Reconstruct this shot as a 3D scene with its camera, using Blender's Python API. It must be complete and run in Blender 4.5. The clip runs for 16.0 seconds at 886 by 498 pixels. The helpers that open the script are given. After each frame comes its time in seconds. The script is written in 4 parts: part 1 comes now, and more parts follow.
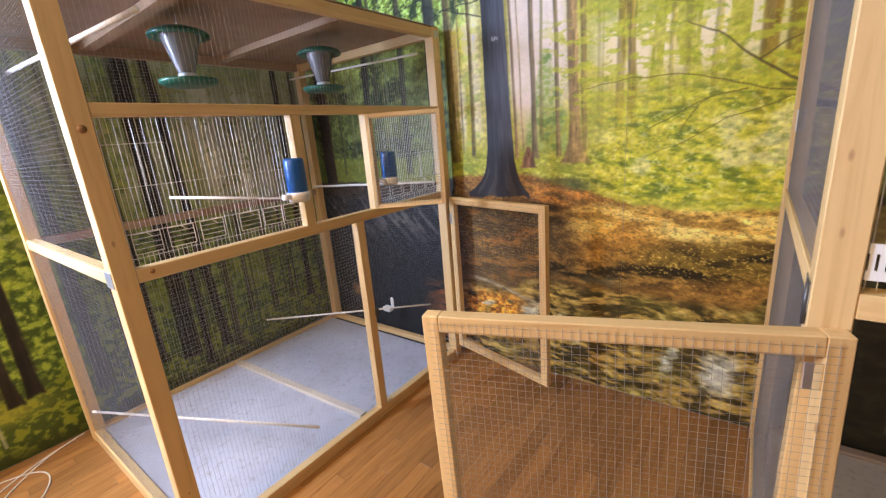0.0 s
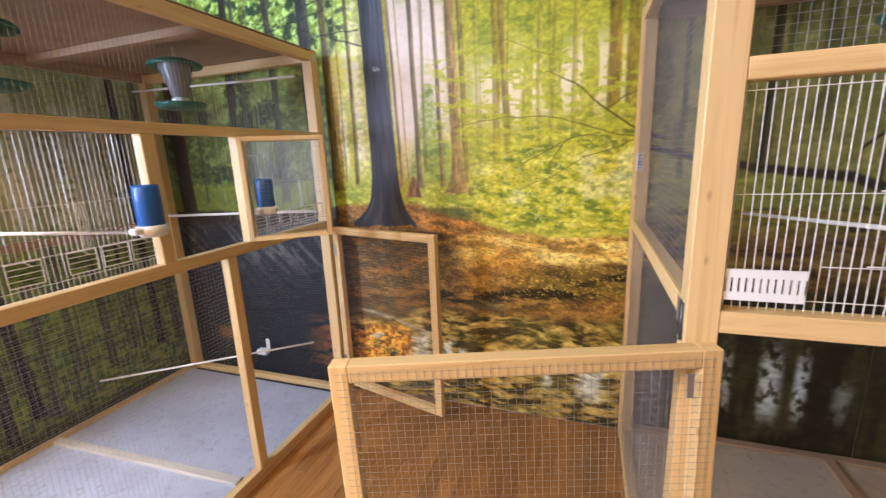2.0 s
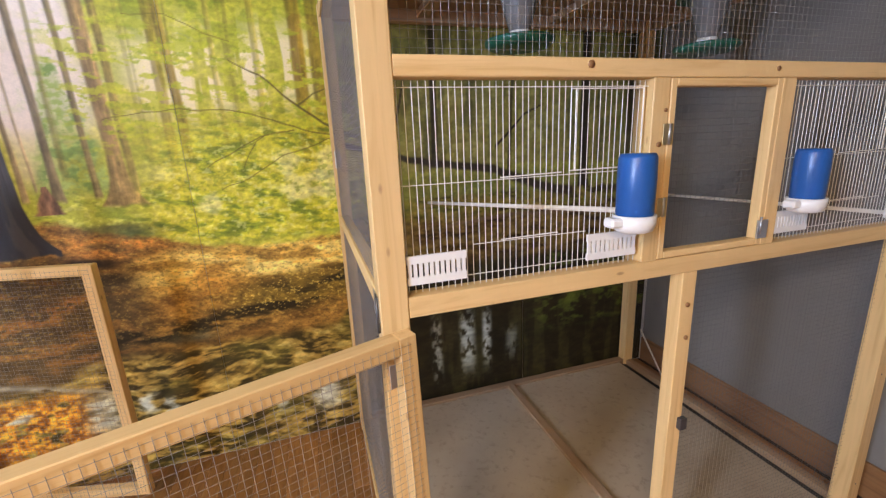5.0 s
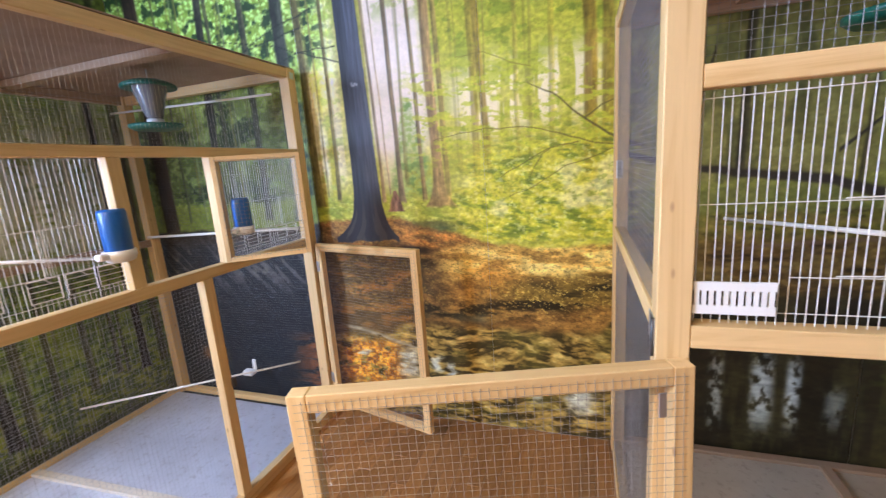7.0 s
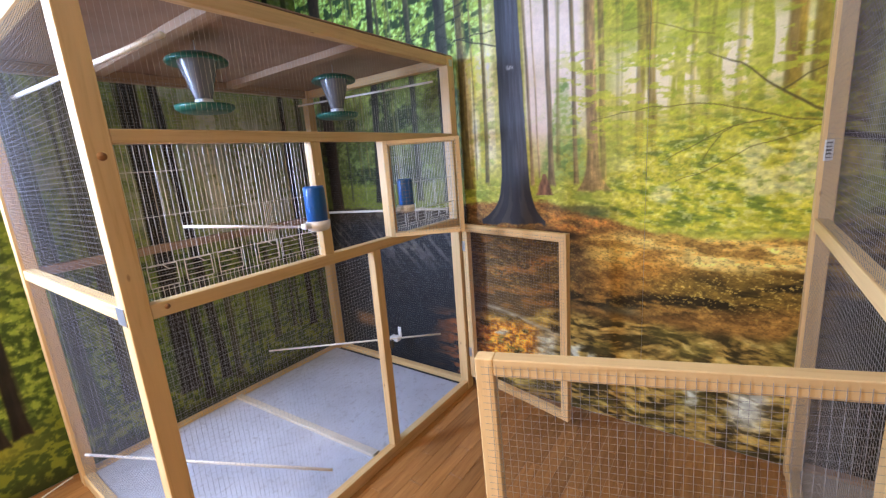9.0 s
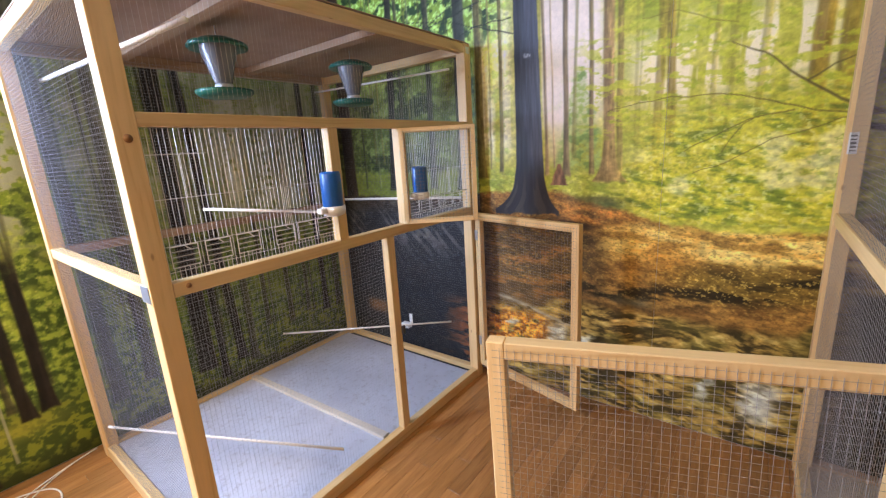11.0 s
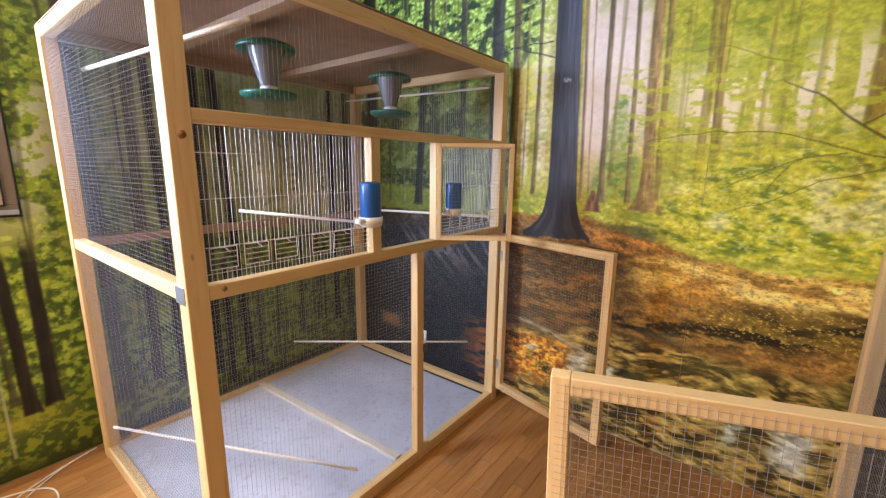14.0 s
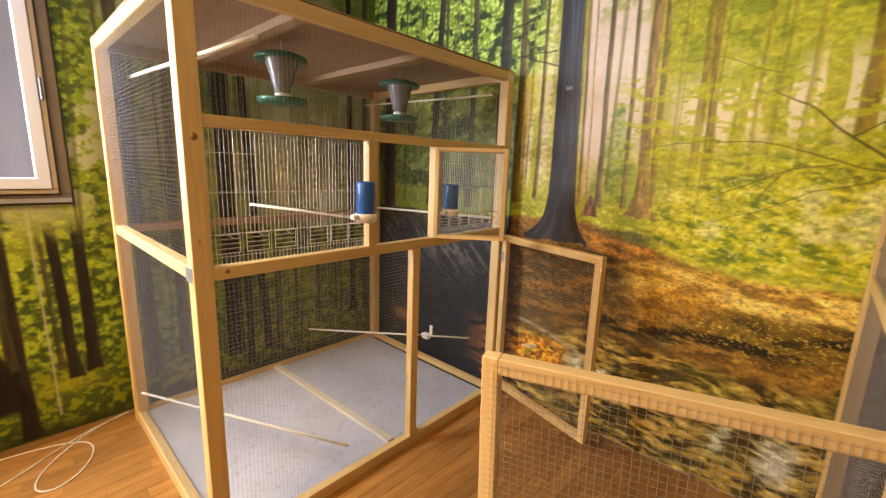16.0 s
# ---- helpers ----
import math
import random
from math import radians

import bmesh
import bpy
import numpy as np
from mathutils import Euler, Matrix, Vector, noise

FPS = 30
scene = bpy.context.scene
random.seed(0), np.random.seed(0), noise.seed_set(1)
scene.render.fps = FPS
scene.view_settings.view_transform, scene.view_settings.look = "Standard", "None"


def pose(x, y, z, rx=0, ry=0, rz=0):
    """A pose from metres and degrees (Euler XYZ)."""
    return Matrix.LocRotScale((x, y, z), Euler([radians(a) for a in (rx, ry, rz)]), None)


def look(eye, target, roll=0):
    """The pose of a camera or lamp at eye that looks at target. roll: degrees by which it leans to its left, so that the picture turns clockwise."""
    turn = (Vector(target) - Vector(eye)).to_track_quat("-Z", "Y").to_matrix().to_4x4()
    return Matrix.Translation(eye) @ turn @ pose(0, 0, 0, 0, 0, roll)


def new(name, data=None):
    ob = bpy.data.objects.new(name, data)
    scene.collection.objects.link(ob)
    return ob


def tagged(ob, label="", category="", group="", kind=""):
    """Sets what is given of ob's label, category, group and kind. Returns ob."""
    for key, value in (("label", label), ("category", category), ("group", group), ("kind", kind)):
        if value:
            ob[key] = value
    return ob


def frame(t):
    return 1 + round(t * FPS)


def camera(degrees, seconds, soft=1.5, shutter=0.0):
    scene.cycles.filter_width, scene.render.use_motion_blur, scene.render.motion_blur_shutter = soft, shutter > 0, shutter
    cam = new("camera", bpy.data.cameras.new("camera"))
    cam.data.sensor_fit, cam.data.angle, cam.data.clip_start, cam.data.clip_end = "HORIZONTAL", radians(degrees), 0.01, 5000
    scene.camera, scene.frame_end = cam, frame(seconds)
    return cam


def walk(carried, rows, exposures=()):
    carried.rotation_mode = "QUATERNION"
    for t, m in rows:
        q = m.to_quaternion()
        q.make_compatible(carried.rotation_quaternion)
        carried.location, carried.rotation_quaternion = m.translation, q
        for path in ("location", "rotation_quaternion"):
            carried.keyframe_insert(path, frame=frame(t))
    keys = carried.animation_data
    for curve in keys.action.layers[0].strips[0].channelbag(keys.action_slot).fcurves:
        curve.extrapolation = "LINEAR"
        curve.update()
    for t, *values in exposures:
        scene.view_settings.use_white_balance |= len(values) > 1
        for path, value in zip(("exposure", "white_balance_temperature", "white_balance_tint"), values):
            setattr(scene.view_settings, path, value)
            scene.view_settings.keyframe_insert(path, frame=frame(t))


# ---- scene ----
cam = camera(93.9, 16.0, 1.3, 0.2)
PATH = [
    (0, (1.474, -2.041, 1.429), (0.3, -0.509, 0.902), -4.6),
    (0.5, (1.518, -2.032, 1.417), (0.361, -0.487, 0.894), -4.1),
    (1, (1.527, -2.045, 1.432), (0.448, -0.44, 0.922), -3.6),
    (1.5, (1.478, -2.044, 1.436), (0.47, -0.387, 0.95), -3.9),
    (2, (1.382, -2.025, 1.443), (0.73, -0.186, 1.002), -2.4),
    (2.5, (1.367, -2.025, 1.434), (1.126, -0.1, 0.95), -1.5),
    (3, (1.346, -2.012, 1.454), (1.361, -0.07, 0.974), -0.5),
    (3.5, (1.39, -1.901, 1.432), (1.753, -0.003, 0.915), -1.6),
    (3.7, (1.366, -1.85, 1.437), (1.847, 0.015, 0.901), -1.8),
    (4.7, (1.46, -1.908, 1.428), (2.03, -0.055, 0.93), -2.6),
    (5.8, (1.505, -1.93, 1.426), (1.806, -0.014, 0.938), -3.1),
    (6, (1.523, -1.916, 1.429), (1.649, 0.018, 0.937), -3.4),
    (6.5, (1.496, -1.938, 1.438), (1.196, -0.012, 0.993), -3.8),
    (7, (1.442, -1.972, 1.452), (0.8, -0.119, 1.057), -4.1),
    (7.5, (1.406, -2.008, 1.479), (0.521, -0.249, 1.131), -4.6),
    (8, (1.376, -2.036, 1.483), (0.339, -0.36, 1.141), -4.8),
    (8.5, (1.329, -2.058, 1.468), (0.219, -0.437, 1.093), -4.5),
    (9, (1.332, -2.065, 1.449), (0.185, -0.481, 1.03), -4.3),
    (11.5, (1.338, -2.084, 1.438), (0.14, -0.551, 0.974), -3.3),
    (12, (1.33, -2.084, 1.42), (0.116, -0.56, 0.969), -3.0),
    (12.5, (1.328, -2.09, 1.431), (0.103, -0.571, 0.995), -2.4),
    (13, (1.309, -2.106, 1.438), (0.063, -0.599, 1.016), -1.5),
    (13.5, (1.212, -2.128, 1.445), (0.005, -0.596, 0.999), -0.5),
    (14, (1.202, -2.13, 1.448), (0.002, -0.579, 1.058), 0.7),
    (14.5, (1.245, -2.107, 1.443), (-0.182, -0.761, 1.052), -0.1),
    (15, (1.368, -2.061, 1.443), (-0.222, -0.925, 1.02), -0.6),
    (15.5, (1.42, -2.073, 1.449), (-0.085, -0.814, 1.06), 0.1),
    (16, (1.423, -2.101, 1.455), (0.094, -0.657, 1.07), 2.0),
]
# the film camera's own drift in brightness and white balance
EXPOSURES = [(0.0, 0.0, 6700, 14), (2.0, 0.15, 6800, 14), (2.5, 0.15, 7000, 14), (3.5, 0.0, 7400, 11), (6.0, 0.12, 6500, 13), (7.0, 0.22, 6050, 12), (7.5, 0.10, 5950, 12), (8.0, -0.02, 6150, 13), (8.5, 0.0, 6100, 13), (9.0, 0.0, 6050, 13),
             (11.5, 0.02, 6500, 13), (13.5, 0.0, 7000, 14), (14.5, -0.08, 6800, 14), (15.0, -0.22, 7900, 11), (15.5, -0.12, 9400, 10), (16.0, -0.08, 10200, 12)]
walk(cam, [(t, look(eye, target, roll)) for t, eye, target, roll in PATH], EXPOSURES)

# ---- world and light ----
world = bpy.data.worlds.new("world")
scene.world = world
world.use_nodes = True
sky = world.node_tree.nodes.new("ShaderNodeTexSky")
sky.sky_type = "NISHITA"
sky.sun_disc = False
sky.sun_elevation, sky.sun_rotation = radians(40), radians(250)
world.node_tree.links.new(sky.outputs[0], world.node_tree.nodes["Background"].inputs["Color"])
world.node_tree.nodes["Background"].inputs["Strength"].default_value = 0.1

WX, NY, EX, SY, CZ = -1.38, 0.075, 3.42, -4.7, 2.72     # wall planes and ceiling


def area_lamp(name, m, sx, sy, watts, colour):
    data = bpy.data.lights.new(name, "AREA")
    data.shape, data.size, data.size_y, data.energy, data.color = "RECTANGLE", sx, sy, watts, colour
    ob = new(name, data)
    ob.matrix_world = m
    return ob


WIN_Y0, WIN_Y1, WIN_Z0, WIN_Z1 = -3.26, -1.87, 1.25, 2.58   # clear opening in the west wall
area_lamp("window_daylight", look((WX + 0.01, -2.96, 1.92), (0.9, -0.9, 1.0)), 0.52, 1.25, 172, (0.49, 0.65, 1.0))
# Warm fill from overhead; its source is added and stays out of view.
area_lamp("unseen_lamp_fill", look((0.15, -3.3, CZ - 0.13), (0.15, -3.3, 0)), 0.7, 0.7, 85, (1.0, 0.73, 0.39))


# ---- materials ----
def mat(name, colour=(0.5, 0.5, 0.5), rough=0.5, metal=0.0):
    m = bpy.data.materials.new(name)
    m.use_nodes = True
    b = m.node_tree.nodes["Principled BSDF"]
    b.inputs["Base Color"].default_value = (*colour, 1)
    b.inputs["Roughness"].default_value = rough
    b.inputs["Metallic"].default_value = metal
    return m


def node(m, kind, **kw):
    n = m.node_tree.nodes.new(kind)
    for k, v in kw.items():
        n.inputs[k].default_value = v
    return n


def link(m, a, b):
    m.node_tree.links.new(a, b)


def bsdf(m):
    return m.node_tree.nodes["Principled BSDF"]


def ramp(m, fac, stops):
    r = m.node_tree.nodes.new("ShaderNodeValToRGB")
    e = r.color_ramp.elements
    while len(e) < len(stops):
        e.new(0.5)
    for k, (p, c) in enumerate(stops):
        e[k].position, e[k].color = p, (*c, 1)
    link(m, fac, r.inputs["Fac"])
    return r.outputs["Color"]


def mixed(m, fac, a, b, mode="MIX"):
    n = m.node_tree.nodes.new("ShaderNodeMix")
    n.data_type, n.blend_type = "RGBA", mode
    for sock, v in ((n.inputs[0], fac), (n.inputs[6], a), (n.inputs[7], b)):
        if hasattr(v, "links"):
            link(m, v, sock)
        elif isinstance(v, tuple):
            sock.default_value = (*v, 1)
        else:
            sock.default_value = v
    return n.outputs[2]


def coords(m, scale, out="Object"):
    tc = m.node_tree.nodes.new("ShaderNodeTexCoord")
    mp = m.node_tree.nodes.new("ShaderNodeMapping")
    mp.inputs["Scale"].default_value = scale
    link(m, tc.outputs[out], mp.inputs["Vector"])
    return mp.outputs["Vector"]


def offset_by_object(m, vec):
    """Shift the texture from piece to piece."""
    info = m.node_tree.nodes.new("ShaderNodeObjectInfo")
    mul = m.node_tree.nodes.new("ShaderNodeMath")
    mul.operation = "MULTIPLY"
    mul.inputs[1].default_value = 37.0
    link(m, info.outputs["Random"], mul.inputs[0])
    add = m.node_tree.nodes.new("ShaderNodeVectorMath")
    link(m, vec, add.inputs[0])
    link(m, mul.outputs[0], add.inputs[1])
    return add.outputs[0], info.outputs["Random"]


def noise_fac(m, vec, scale, detail=4.0, rough=0.55, dist=0.0):
    n = node(m, "ShaderNodeTexNoise", Scale=scale, Detail=detail, Roughness=rough, Distortion=dist)
    link(m, vec, n.inputs["Vector"])
    return n.outputs["Fac"]


def bump(m, fac, strength, distance=0.002):
    n = node(m, "ShaderNodeBump", Strength=strength, Distance=distance)
    link(m, fac, n.inputs["Height"])
    link(m, n.outputs["Normal"], bsdf(m).inputs["Normal"])


def pine(name, light, dark, rough=0.5):
    m = mat(name, light, rough)
    v, rnd = offset_by_object(m, coords(m, (2.2, 46, 46)))
    grain = noise_fac(m, v, 1.0, 5, 0.6, 0.9)
    c = ramp(m, grain, [(0.28, dark), (0.46, light), (0.75, tuple(min(1, x * 1.1) for x in light))])
    k, _ = offset_by_object(m, coords(m, (5.5, 14, 14)))
    vor = node(m, "ShaderNodeTexVoronoi", Scale=1.0, Randomness=1.0)
    link(m, k, vor.inputs["Vector"])
    knot = ramp(m, vor.outputs["Distance"], [(0.035, (0.7, 0.7, 0.7)), (0.075, (0, 0, 0))])
    c = mixed(m, knot, c, (0.33, 0.17, 0.07))
    tone = ramp(m, rnd, [(0.0, (0.90, 0.88, 0.84)), (1.0, (1.06, 1.04, 1.0))])
    c = mixed(m, 1.0, c, tone, "MULTIPLY")
    link(m, c, bsdf(m).inputs["Base Color"])
    bump(m, grain, 0.25, 0.0006)
    return m


PINE = pine("pine_timber", (0.73, 0.505, 0.235), (0.61, 0.38, 0.150), 0.5)
DOWEL = mat("pale_dowel", (0.80, 0.74, 0.64), 0.6)
# Pine with shade in its colour: roof timbers, back rails, east rails and strip.
SHADEDPINE = pine("shaded_pine", (0.36, 0.235, 0.14), (0.27, 0.165, 0.09), 0.6)
PALEWOOD = pine("pale_weathered_wood", (0.62, 0.56, 0.47), (0.52, 0.45, 0.36), 0.6)
ZINC = mat("galvanised_wire", (0.27, 0.245, 0.22), 0.5, 0.25)
CREAMWIRE = mat("cream_wire", (0.52, 0.46, 0.36), 0.5, 0.1)
# One zinc mesh wire in three tones: window light and dimness put into colour.
SIDEWIRE = mat("bluish_side_wire", (0.17, 0.19, 0.215), 0.45, 0.2)
LITWIRE = mat("lit_mesh_wire", (0.40, 0.41, 0.42), 0.45, 0.3)
DARKWIRE = mat("darkened_mesh_wire", (0.15, 0.14, 0.125), 0.6, 0.1)
STEEL = mat("zinc_plated_steel", (0.55, 0.57, 0.60), 0.38, 0.9)
BRASS = mat("brassy_hinge", (0.50, 0.40, 0.22), 0.4, 0.9)
DARKMETAL = mat("dark_metal", (0.11, 0.11, 0.115), 0.45, 0.7)
WHITEWIRE = mat("white_coated_wire", (0.80, 0.76, 0.68), 0.35)
WHITEPLASTIC = mat("white_plastic", (0.80, 0.79, 0.76), 0.35)
GREEN = mat("dark_green_plastic", (0.010, 0.10, 0.065), 0.35)
PAPER = mat("paper", (0.75, 0.75, 0.73), 0.7)
INK = mat("black_ink", (0.03, 0.03, 0.03), 0.6)
ROD = mat("dark_rubber", (0.02, 0.02, 0.022), 0.7)

BLUE = mat("blue_translucent_plastic", (0.014, 0.105, 0.36), 0.34)
bsdf(BLUE).inputs["Transmission Weight"].default_value = 0.12
CLEAR = mat("clear_plastic", (0.36, 0.35, 0.35), 0.25)
bsdf(CLEAR).inputs["Transmission Weight"].default_value = 0.55
GLASS = mat("window_glass", (1, 1, 1), 0.02)
bsdf(GLASS).inputs["Transmission Weight"].default_value = 1.0


def plain_wall(name, colour, rough=0.85):
    m = mat(name, colour, rough)
    v = coords(m, (1, 1, 1))
    big = noise_fac(m, v, 1.6, 3)
    c = ramp(m, big, [(0.3, tuple(x * 0.93 for x in colour)), (0.7, colour)])
    link(m, c, bsdf(m).inputs["Base Color"])
    bump(m, noise_fac(m, v, 180, 2), 0.15, 0.001)
    return m


WALLPAINT = plain_wall("grey_wall_paint", (0.52, 0.51, 0.50))
# Grey of the east wall, darkened so its colour carries the dimness there.
DIMPAINT = plain_wall("dimmed_grey_wall_paint", (0.215, 0.20, 0.18))
CEILPAINT = plain_wall("white_ceiling_paint", (0.70, 0.69, 0.66))

ROOFBOARD = mat("brown_hardboard", (0.25, 0.165, 0.115), 0.6)
v = coords(ROOFBOARD, (1, 1, 1))
link(ROOFBOARD, ramp(ROOFBOARD, noise_fac(ROOFBOARD, v, 9, 6), [(0.3, (0.27, 0.165, 0.105)), (0.7, (0.36, 0.23, 0.15))]), bsdf(ROOFBOARD).inputs["Base Color"])


def tray_sheet(name, light, dull, spot):
    m = mat(name, light, 0.45)
    v = coords(m, (1, 1, 1))
    stain = noise_fac(m, v, 3.0, 4, 0.6)
    c = ramp(m, stain, [(0.3, dull), (0.65, light)])
    c = mixed(m, ramp(m, noise_fac(m, v, 34, 5, 0.7), [(0.54, (0, 0, 0)), (0.66, (0.7, 0.7, 0.7))]), c, spot)
    c = mixed(m, ramp(m, noise_fac(m, v, 6, 6, 0.75), [(0.60, (0, 0, 0)), (0.72, (0.4, 0.4, 0.4))]), c, spot)
    link(m, c, bsdf(m).inputs["Base Color"])
    bump(m, noise_fac(m, v, 120, 3), 0.2, 0.001)
    return m


# Speckled sheet, coloured bluish for window light in the west, dim and warm eastward.
TRAY = tray_sheet("window_lit_floor_sheet", (0.55, 0.565, 0.63), (0.43, 0.435, 0.49), (0.33, 0.315, 0.33))
TRAYDIM = tray_sheet("dim_warm_floor_sheet", (0.47, 0.375, 0.265), (0.40, 0.31, 0.215), (0.31, 0.235, 0.16))

OAK = mat("oak_parquet", (0.38, 0.20, 0.08), 0.3)
v, rnd = offset_by_object(OAK, coords(OAK, (60, 5, 20)))
grain = noise_fac(OAK, v, 1.0, 5, 0.6, 0.6)
c = ramp(OAK, grain, [(0.25, (0.225, 0.097, 0.028)), (0.5, (0.345, 0.163, 0.051)), (0.8, (0.44, 0.222, 0.077))])
geo = OAK.node_tree.nodes.new("ShaderNodeNewGeometry")
add = OAK.node_tree.nodes.new("ShaderNodeMath")
link(OAK, rnd, add.inputs[0])
link(OAK, geo.outputs["Random Per Island"], add.inputs[1])
fr = OAK.node_tree.nodes.new("ShaderNodeMath")
fr.operation = "FRACT"
link(OAK, add.outputs[0], fr.inputs[0])
c = mixed(OAK, 1.0, c, ramp(OAK, fr.outputs[0], [(0, (0.72, 0.69, 0.64)), (1, (1.18, 1.14, 1.06))]), "MULTIPLY")
link(OAK, c, bsdf(OAK).inputs["Base Color"])
bump(OAK, grain, 0.12, 0.0005)
JOINT = mat("dark_floor_joint", (0.05, 0.026, 0.012), 0.8)
BASEWOOD = pine("brown_baseboard_wood", (0.26, 0.13, 0.055), (0.17, 0.08, 0.03), 0.45)

PRINT = mat("printed_wallpaper", (0.5, 0.5, 0.5), 0.5)
bsdf(PRINT).inputs["Specular IOR Level"].default_value = 0.3
attr = PRINT.node_tree.nodes.new("ShaderNodeVertexColor")
attr.layer_name = "print"
v = coords(PRINT, (1, 1, 1))
fine = ramp(PRINT, noise_fac(PRINT, v, 150, 4, 0.7), [(0.3, (0.93, 0.93, 0.92)), (0.7, (1.07, 1.07, 1.06))])
link(PRINT, mixed(PRINT, 1.0, attr.outputs["Color"], fine, "MULTIPLY"), bsdf(PRINT).inputs["Base Color"])


# ---- mesh helpers ----
def part(name, bm, material, parent=None, label="", m=None, smooth=False):
    me = bpy.data.meshes.new(name)
    bm.to_mesh(me)
    bm.free()
    me.materials.append(material)
    if smooth:
        for p in me.polygons:
            p.use_smooth = True
    ob = new(name, me)
    if parent is not None:
        ob.parent = parent
    if m is not None:
        ob.matrix_basis = m
    return tagged(ob, label)


def raw(name, verts, faces, material, parent=None, label="", m=None):
    me = bpy.data.meshes.new(name)
    me.from_pydata(verts, [], faces)
    me.materials.append(material)
    ob = new(name, me)
    if parent is not None:
        ob.parent = parent
    if m is not None:
        ob.matrix_basis = m
    return tagged(ob, label)


def box_bm(sx, sy, sz, bevel=0.002):
    bm = bmesh.new()
    bmesh.ops.create_cube(bm, size=1)
    for w in bm.verts:
        w.co = (w.co.x * sx, w.co.y * sy, w.co.z * sz)
    if bevel:
        bmesh.ops.bevel(bm, geom=bm.edges[:], offset=bevel, segments=1, affect="EDGES")
    return bm


def box(name, lo, hi, material, parent=None, label="", bevel=0.002):
    """An upright box whose own x axis runs along its longest side."""
    lo, hi = Vector(lo), Vector(hi)
    d, c = hi - lo, (lo + hi) / 2
    k = max(range(3), key=lambda i: d[i])
    if k == 0:
        return part(name, box_bm(d.x, d.y, d.z, bevel), material, parent, label, Matrix.Translation(c))
    if k == 1:
        return part(name, box_bm(d.y, d.x, d.z, bevel), material, parent, label, Matrix.Translation(c) @ pose(0, 0, 0, 0, 0, 90))
    return part(name, box_bm(d.z, d.y, d.x, bevel), material, parent, label, Matrix.Translation(c) @ pose(0, 0, 0, 0, 90, 0))


def rod_bm(length, r, seg=8):
    bm = bmesh.new()
    bmesh.ops.create_cone(bm, cap_ends=True, segments=seg, radius1=r, radius2=r, depth=length)
    return bm


def rod(name, a, b, r, material, parent=None, label="", seg=8):
    a, b = Vector(a), Vector(b)
    m = Matrix.Translation((a + b) / 2) @ (b - a).to_track_quat("Z", "Y").to_matrix().to_4x4()
    return part(name, rod_bm((b - a).length, r, seg), material, parent, label, m, True)


def lathe_bm(profile, seg=28, caps=True):
    """A turned body from (radius, height) pairs."""
    bm = bmesh.new()
    rings = []
    for r, z in profile:
        rings.append([bm.verts.new((r * math.cos(2 * math.pi * k / seg), r * math.sin(2 * math.pi * k / seg), z)) for k in range(seg)])
    for a, b in zip(rings, rings[1:]):
        for k in range(seg):
            bm.faces.new((a[k], a[(k + 1) % seg], b[(k + 1) % seg], b[k]))
    if caps:
        bm.faces.new(rings[0][::-1])
        bm.faces.new(rings[-1])
    bmesh.ops.recalc_face_normals(bm, faces=bm.faces[:])
    return bm


def wires(segments, r):
    """Vertices and faces of square-section wires between pairs of points."""
    vs, fs = [], []
    for a, b in segments:
        a, b = Vector(a), Vector(b)
        d = (b - a).normalized()
        s = d.cross(Vector((0, 0, 1)) if abs(d.z) < 0.9 else Vector((1, 0, 0))).normalized()
        t = d.cross(s)
        n = len(vs)
        for p in (a, b):
            for cs, ct in ((1, 0), (0, 1), (-1, 0), (0, -1)):
                vs.append(tuple(p + r * (cs * s + ct * t)))
        for k in range(4):
            fs.append((n + k, n + (k + 1) % 4, n + 4 + (k + 1) % 4, n + 4 + k))
        fs.append((n + 3, n + 2, n + 1, n))
        fs.append((n + 4, n + 5, n + 6, n + 7))
    return vs, fs


PITCH, WIRE = 0.016, 0.00042


def wire_mesh(name, o, u, w, width, height, parent, label="", m=None, material=None, crossed=True):
    """Welded square mesh from the corner o along the unit directions u and w."""
    o, u, w = Vector(o), Vector(u), Vector(w)
    off = u.cross(w) * WIRE * 1.4
    rng = random.Random(len(name) + int(width * 1000))
    segs = []
    k, n = PITCH * 0.5, 0
    while k < width:
        j = rng.uniform(-0.0006, 0.0006)
        segs.append((o + u * (k + j), o + u * (k - j) + w * height))
        k += PITCH
    k = PITCH * 0.5
    while crossed and k < height:
        j = rng.uniform(-0.0006, 0.0006)
        segs.append((o + w * (k + j) + off, o + w * (k - j) + u * width + off))
        k += PITCH
    vs, fs = wires(segs, WIRE)
    return tagged(raw(name, vs, fs, material or LITWIRE, parent, label, m), kind="stuff")


def thing(name, m, label, category, group="", kind=""):
    ob = new(name)
    ob.matrix_world = m
    ob.empty_display_size = 0.1
    return tagged(ob, label, category, group, kind)


# ---- setting ----
def structure(name, lo, hi, material, label=""):
    lo, hi = Vector(lo), Vector(hi)
    d = hi - lo
    ob = part(name, box_bm(d.x, d.y, d.z, 0), material, None, label, Matrix.Translation((lo + hi) / 2))
    return tagged(ob, kind="structure")


floor = structure("floor", (WX - 0.2, SY - 0.2, -0.12), (EX + 0.2, NY + 0.2, -0.006), JOINT, "oak strip parquet floor with dark joints")
structure("ceiling", (WX - 0.2, SY - 0.2, CZ), (EX + 0.2, NY + 0.2, CZ + 0.15), CEILPAINT, "pale grey painted ceiling")
wall_north = structure("wall_north", (WX - 0.2, NY, -0.006), (EX + 0.2, NY + 0.2, CZ), WALLPAINT, "wall papered with a sunlit forest photo mural")
